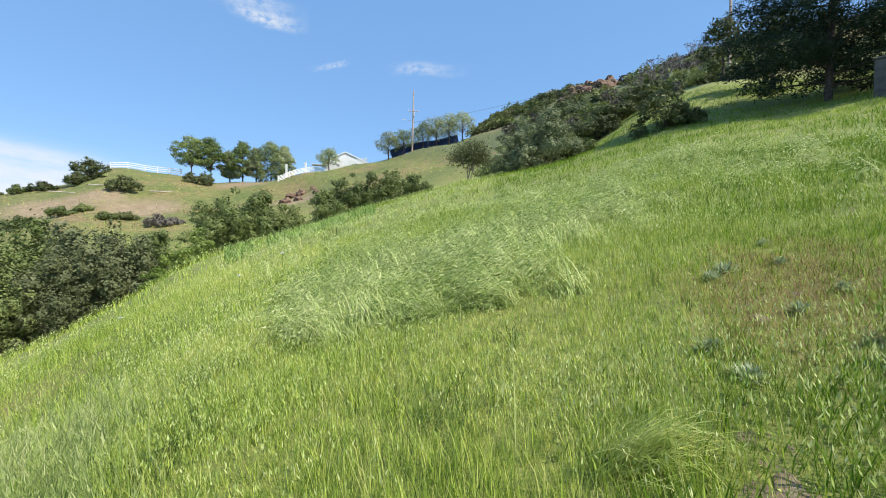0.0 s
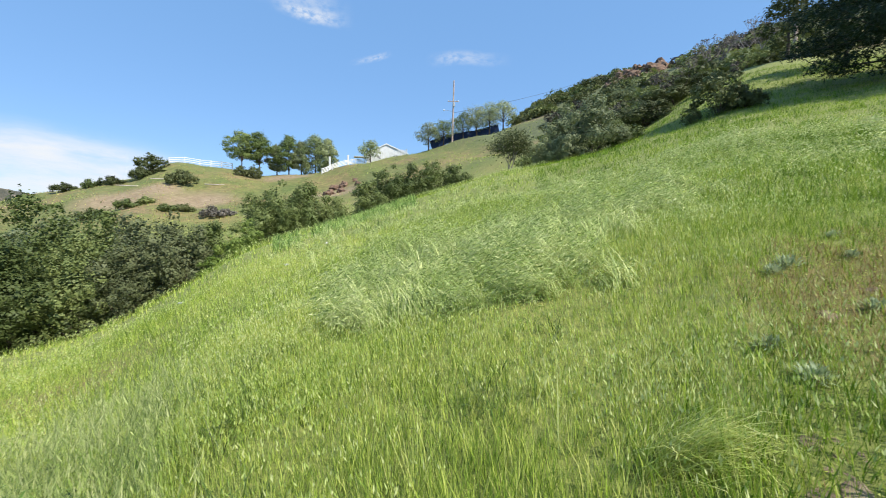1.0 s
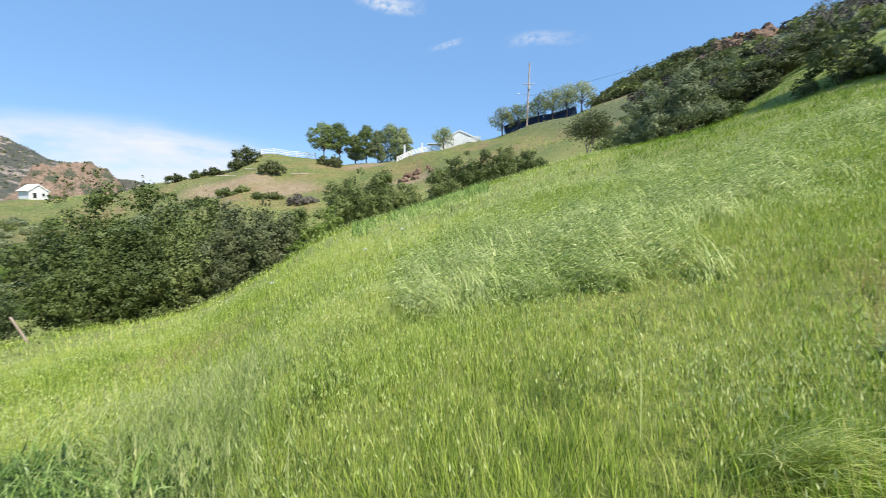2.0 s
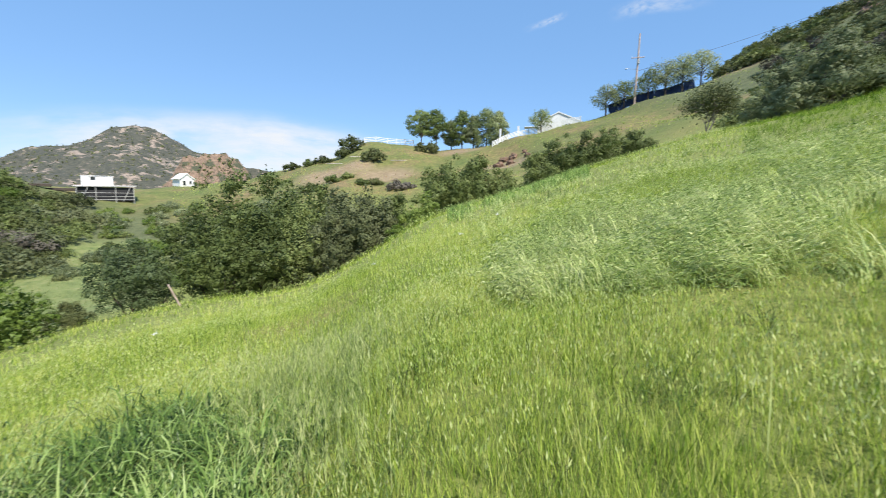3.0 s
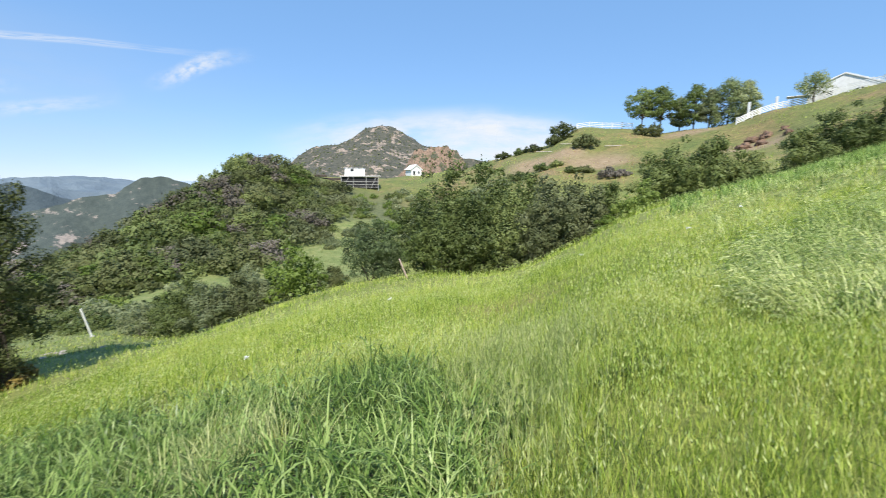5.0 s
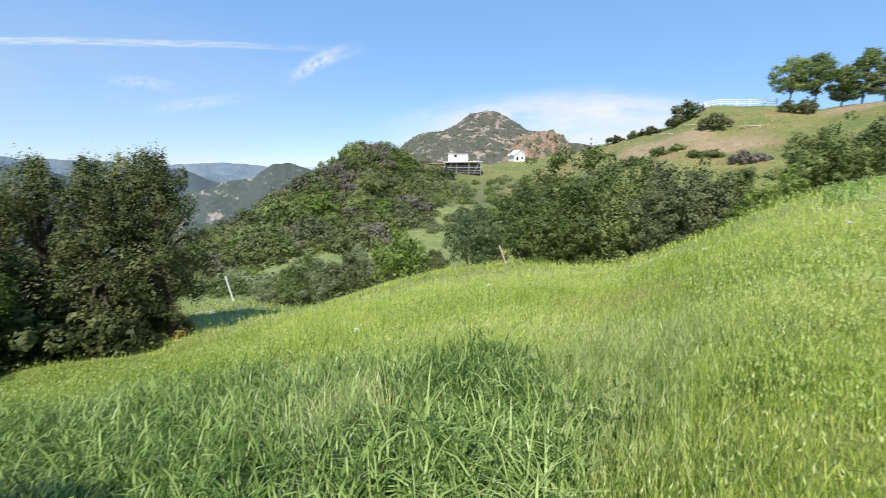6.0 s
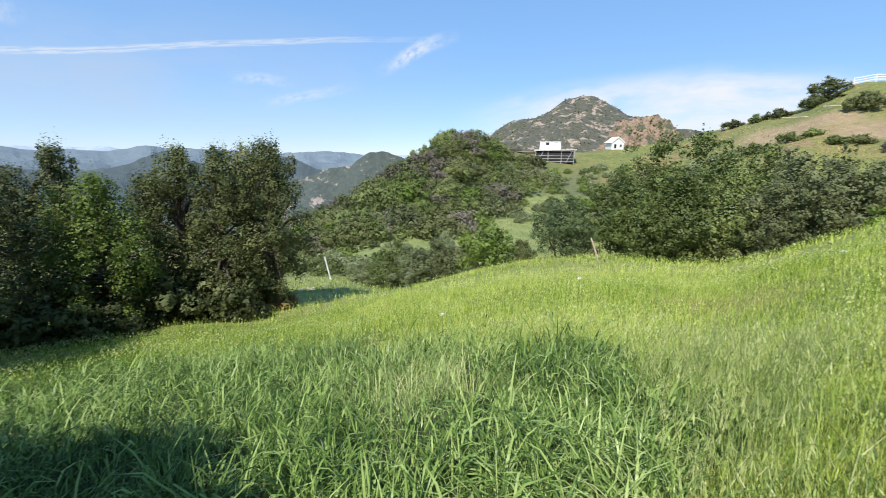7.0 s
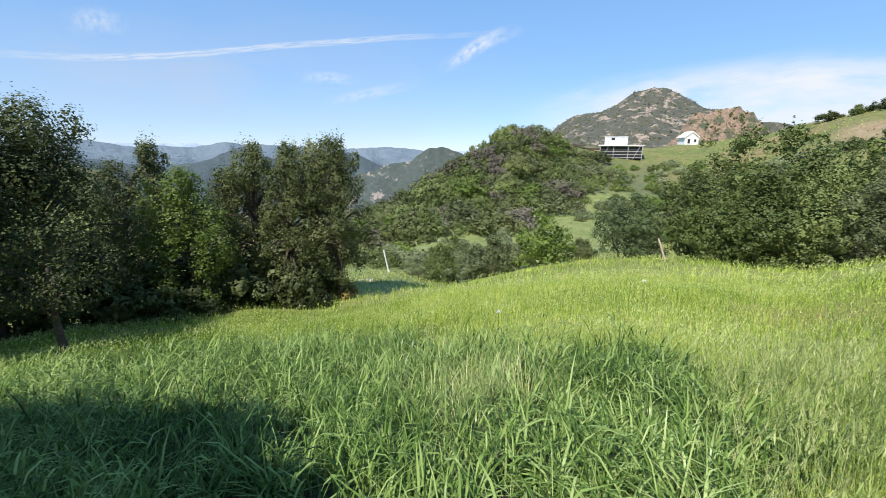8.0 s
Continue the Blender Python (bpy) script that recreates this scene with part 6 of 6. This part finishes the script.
# barley with bristly ears, thickest beside the tufts
x, y = scatter(7000, -12, 64, 2.3, 6.4)
b, d = np.degrees(np.arctan2(-x, y)), np.hypot(x, y)
keep = (np.exp(-((b - 45) / 9) ** 2 - ((d - 3.4) / 1.6) ** 2) * 0.9 + 0.2 * field(x, y, 0.9, 27) + 0.1 + rng.uniform(-0.1, 0.25, len(x)) > 0.5) & (bare(x, y) < 0.4) & (broad(x, y) < 0.5)
x, y = x[keep], y[keep]
_, tips = blades("barley_stalk", x, y, np.full(len(x), 0.56), 0.005, M_EAR, "slender barley stalks among the grass", 1, 0.2, 0.3, 0.3)
spikes("barley_ear", tips, 0.11, 0.0044, M_EAR, "pale yellow-green barley ears", 0.35)
k = np.repeat(np.arange(len(tips)), 7)
spikes("barley_bristle", tips[k] + (0, 0, 0.04), 0.15, 0.0022, M_LODGED, "fine pale bristles of the barley ears", 0.35, True)


# dry stubble and low herbs where the soil shows
x, y = scatter(120000, -54, 60, 1.6, 13)
keep = bare(x, y) * rng.uniform(0.3, 1.3, len(x)) > 0.25
x, y = x[keep], y[keep]
low = rng.random(len(x)) < 0.5
xs, ys = scatter(46000, -54, -22, 2.5, 7.2)
keep = bare(xs, ys) * rng.uniform(0.2, 1.3, len(xs)) * (0.5 + field(xs, ys, 0.5, 61)) > 0.34
blades("brown_stubble", xs[keep], ys[keep], np.full(keep.sum(), 0.13), 0.0075, M_STUBBLE, "short reddish-brown stubble between the weeds", 0, 0.5, 0.6, 0.1)
blades("dry_stubble", x[low], y[low], np.full(low.sum(), 0.11), 0.008, M_STUBBLE, "short dry brown stubble over bare soil", 0, 0.7, 0.8, 0.1)
p = np.stack([x[~low], y[~low], height(x[~low], y[~low]) + rng.uniform(0.01, 0.09, (~low).sum())], 1)
tagged(new("low_herbs", leaf_mesh("low_herbs", p, rng.normal(size=p.shape) * 0.5 + (0, 0, 1), 0.008, M_GRASS, 0.45, 0.5, True)), "low green herbs among the stubble", "grass", "", "stuff")

# weeds, white umbels and bare soil
def rosette(b, d, radius, label, seed, mat):
    e = thing("weed_clump", Matrix.Translation(spot(b, d)), label, "weed", "weeds")
    n = 110
    a, up = rng.uniform(0, 6.28, n), rng.uniform(0.25, 1.35, n)
    go = np.stack([np.cos(a) * np.cos(up), np.sin(a) * np.cos(up), np.sin(up)], 1)
    side = np.stack([-np.sin(a), np.cos(a), 0 * a], 1)
    root = go * radius * 0.15 + rng.normal(size=(n, 3)) * radius * (0.22, 0.22, 0.04)
    L = (radius * rng.uniform(0.6, 1.25, n))[:, None]
    mid, tip = root + go * L * 0.55, root + go * L - np.array((0, 0, 0.2)) * L
    co = np.stack([root, mid + side * L * 0.06, tip, mid - side * L * 0.06], 1).reshape(-1, 3)
    f = new("leaf_rosette", fast_mesh("leaf_rosette", co, np.arange(4 * n), np.full(n, 4), mat))
    f.parent = e
    return e


for i, (b, d, r) in enumerate([(-32.6, 4.75, 0.15), (-31.4, 4.6, 0.12), (-30.8, 3.4, 0.12), (-34.1, 3.1, 0.13), (-38.8, 4.0, 0.11), (-37.4, 5.0, 0.1), (-42.0, 4.4, 0.1), (-36.0, 5.6, 0.1)]):
    rosette(b, d, r * 0.8, "grey-green weed clump in the sparse grass", i, M_WEED)


def umbel(b, d, tall, seed):
    e = thing("white_umbel", Matrix.Translation(spot(b, d)), "white umbel flower above the grass", "flower", "umbels")
    bm = bmesh.new()
    stick(bm, (0, 0, 0), (0.02, 0, tall), 0.005, 0.004, 5)
    part("stalk", bm, M_FRESH, e)
    p = np.stack([rng.normal(size=40) * 0.022, rng.normal(size=40) * 0.022, tall + rng.normal(size=40) * 0.012], 1)
    f = new("flower_head", leaf_mesh("flower_head", p, np.tile((0, 0, 1.0), (40, 1)), 0.006 + 0.0003 * d, M_WHITE, 0.9, 0.5))
    f.parent = e


for i, (b, d) in enumerate([(80.1, 6.6), (36.9, 9.6), (25.3, 8.6), (62, 9.0), (20.5, 10.5)]):
    umbel(b, d, 0.55, i)

M_DIRT, _n, _l, _p = material("bare_dirt")
_l.new(ramp(_n, _l, spots(_n, _l, 6.0, 8, 0.7), ((0.3, (0.15, 0.11, 0.07)), (0.5, (0.27, 0.205, 0.125)), (0.72, (0.42, 0.335, 0.215)))), _p.inputs["Base Color"])
_p.inputs["Roughness"].default_value = 0.95
bump(_n, _l, _p, spots(_n, _l, 22.0, 6, 0.7), 1.0, 0.03)


def dirt(b, d, radius, seed):
    """A bare patch: a low uneven skin of soil over the ground."""
    c = spot(b, d)
    co, faces, k = [(c.x, c.y, c.z + 0.012)], [], 40
    for j in range(1, 9):
        for i in range(k):
            a = i / k * 6.2832
            q = radius * j / 8 * (1 + 0.6 * noise.noise(Vector((math.cos(a) * 1.5, math.sin(a) * 1.5, seed))) + 0.35 * noise.noise(Vector((math.cos(a) * 4, math.sin(a) * 4, seed))))
            x_, y_ = c.x + math.cos(a) * q, c.y + math.sin(a) * q
            z_ = float(height(x_, y_)) + 0.006 * (1 - (j / 8) ** 2) + (0.015 * noise.noise(Vector((x_ * 7, y_ * 7, seed))) if j < 8 else -0.02)
            co.append((x_, y_, z_))
    for i in range(k):
        faces.append((0, 1 + i, 1 + (i + 1) % k))
        for j in range(7):
            q = 1 + j * k
            faces.append((q + i, q + k + i, q + k + (i + 1) % k, q + (i + 1) % k))
    tagged(new("bare_soil", mesh_of("bare_soil", co, faces, [M_DIRT])), "bare patch of pale crumbly soil", "soil", "", "structure")


dirt(-37.4, 2.2, 0.2, 1)
dirt(-35.4, 2.55, 0.12, 5)
dirt(-38.5, 4.3, 0.09, 2)
dirt(-35.5, 3.9, 0.07, 6)
dirt(125.5, 13.4, 1.0, 4)
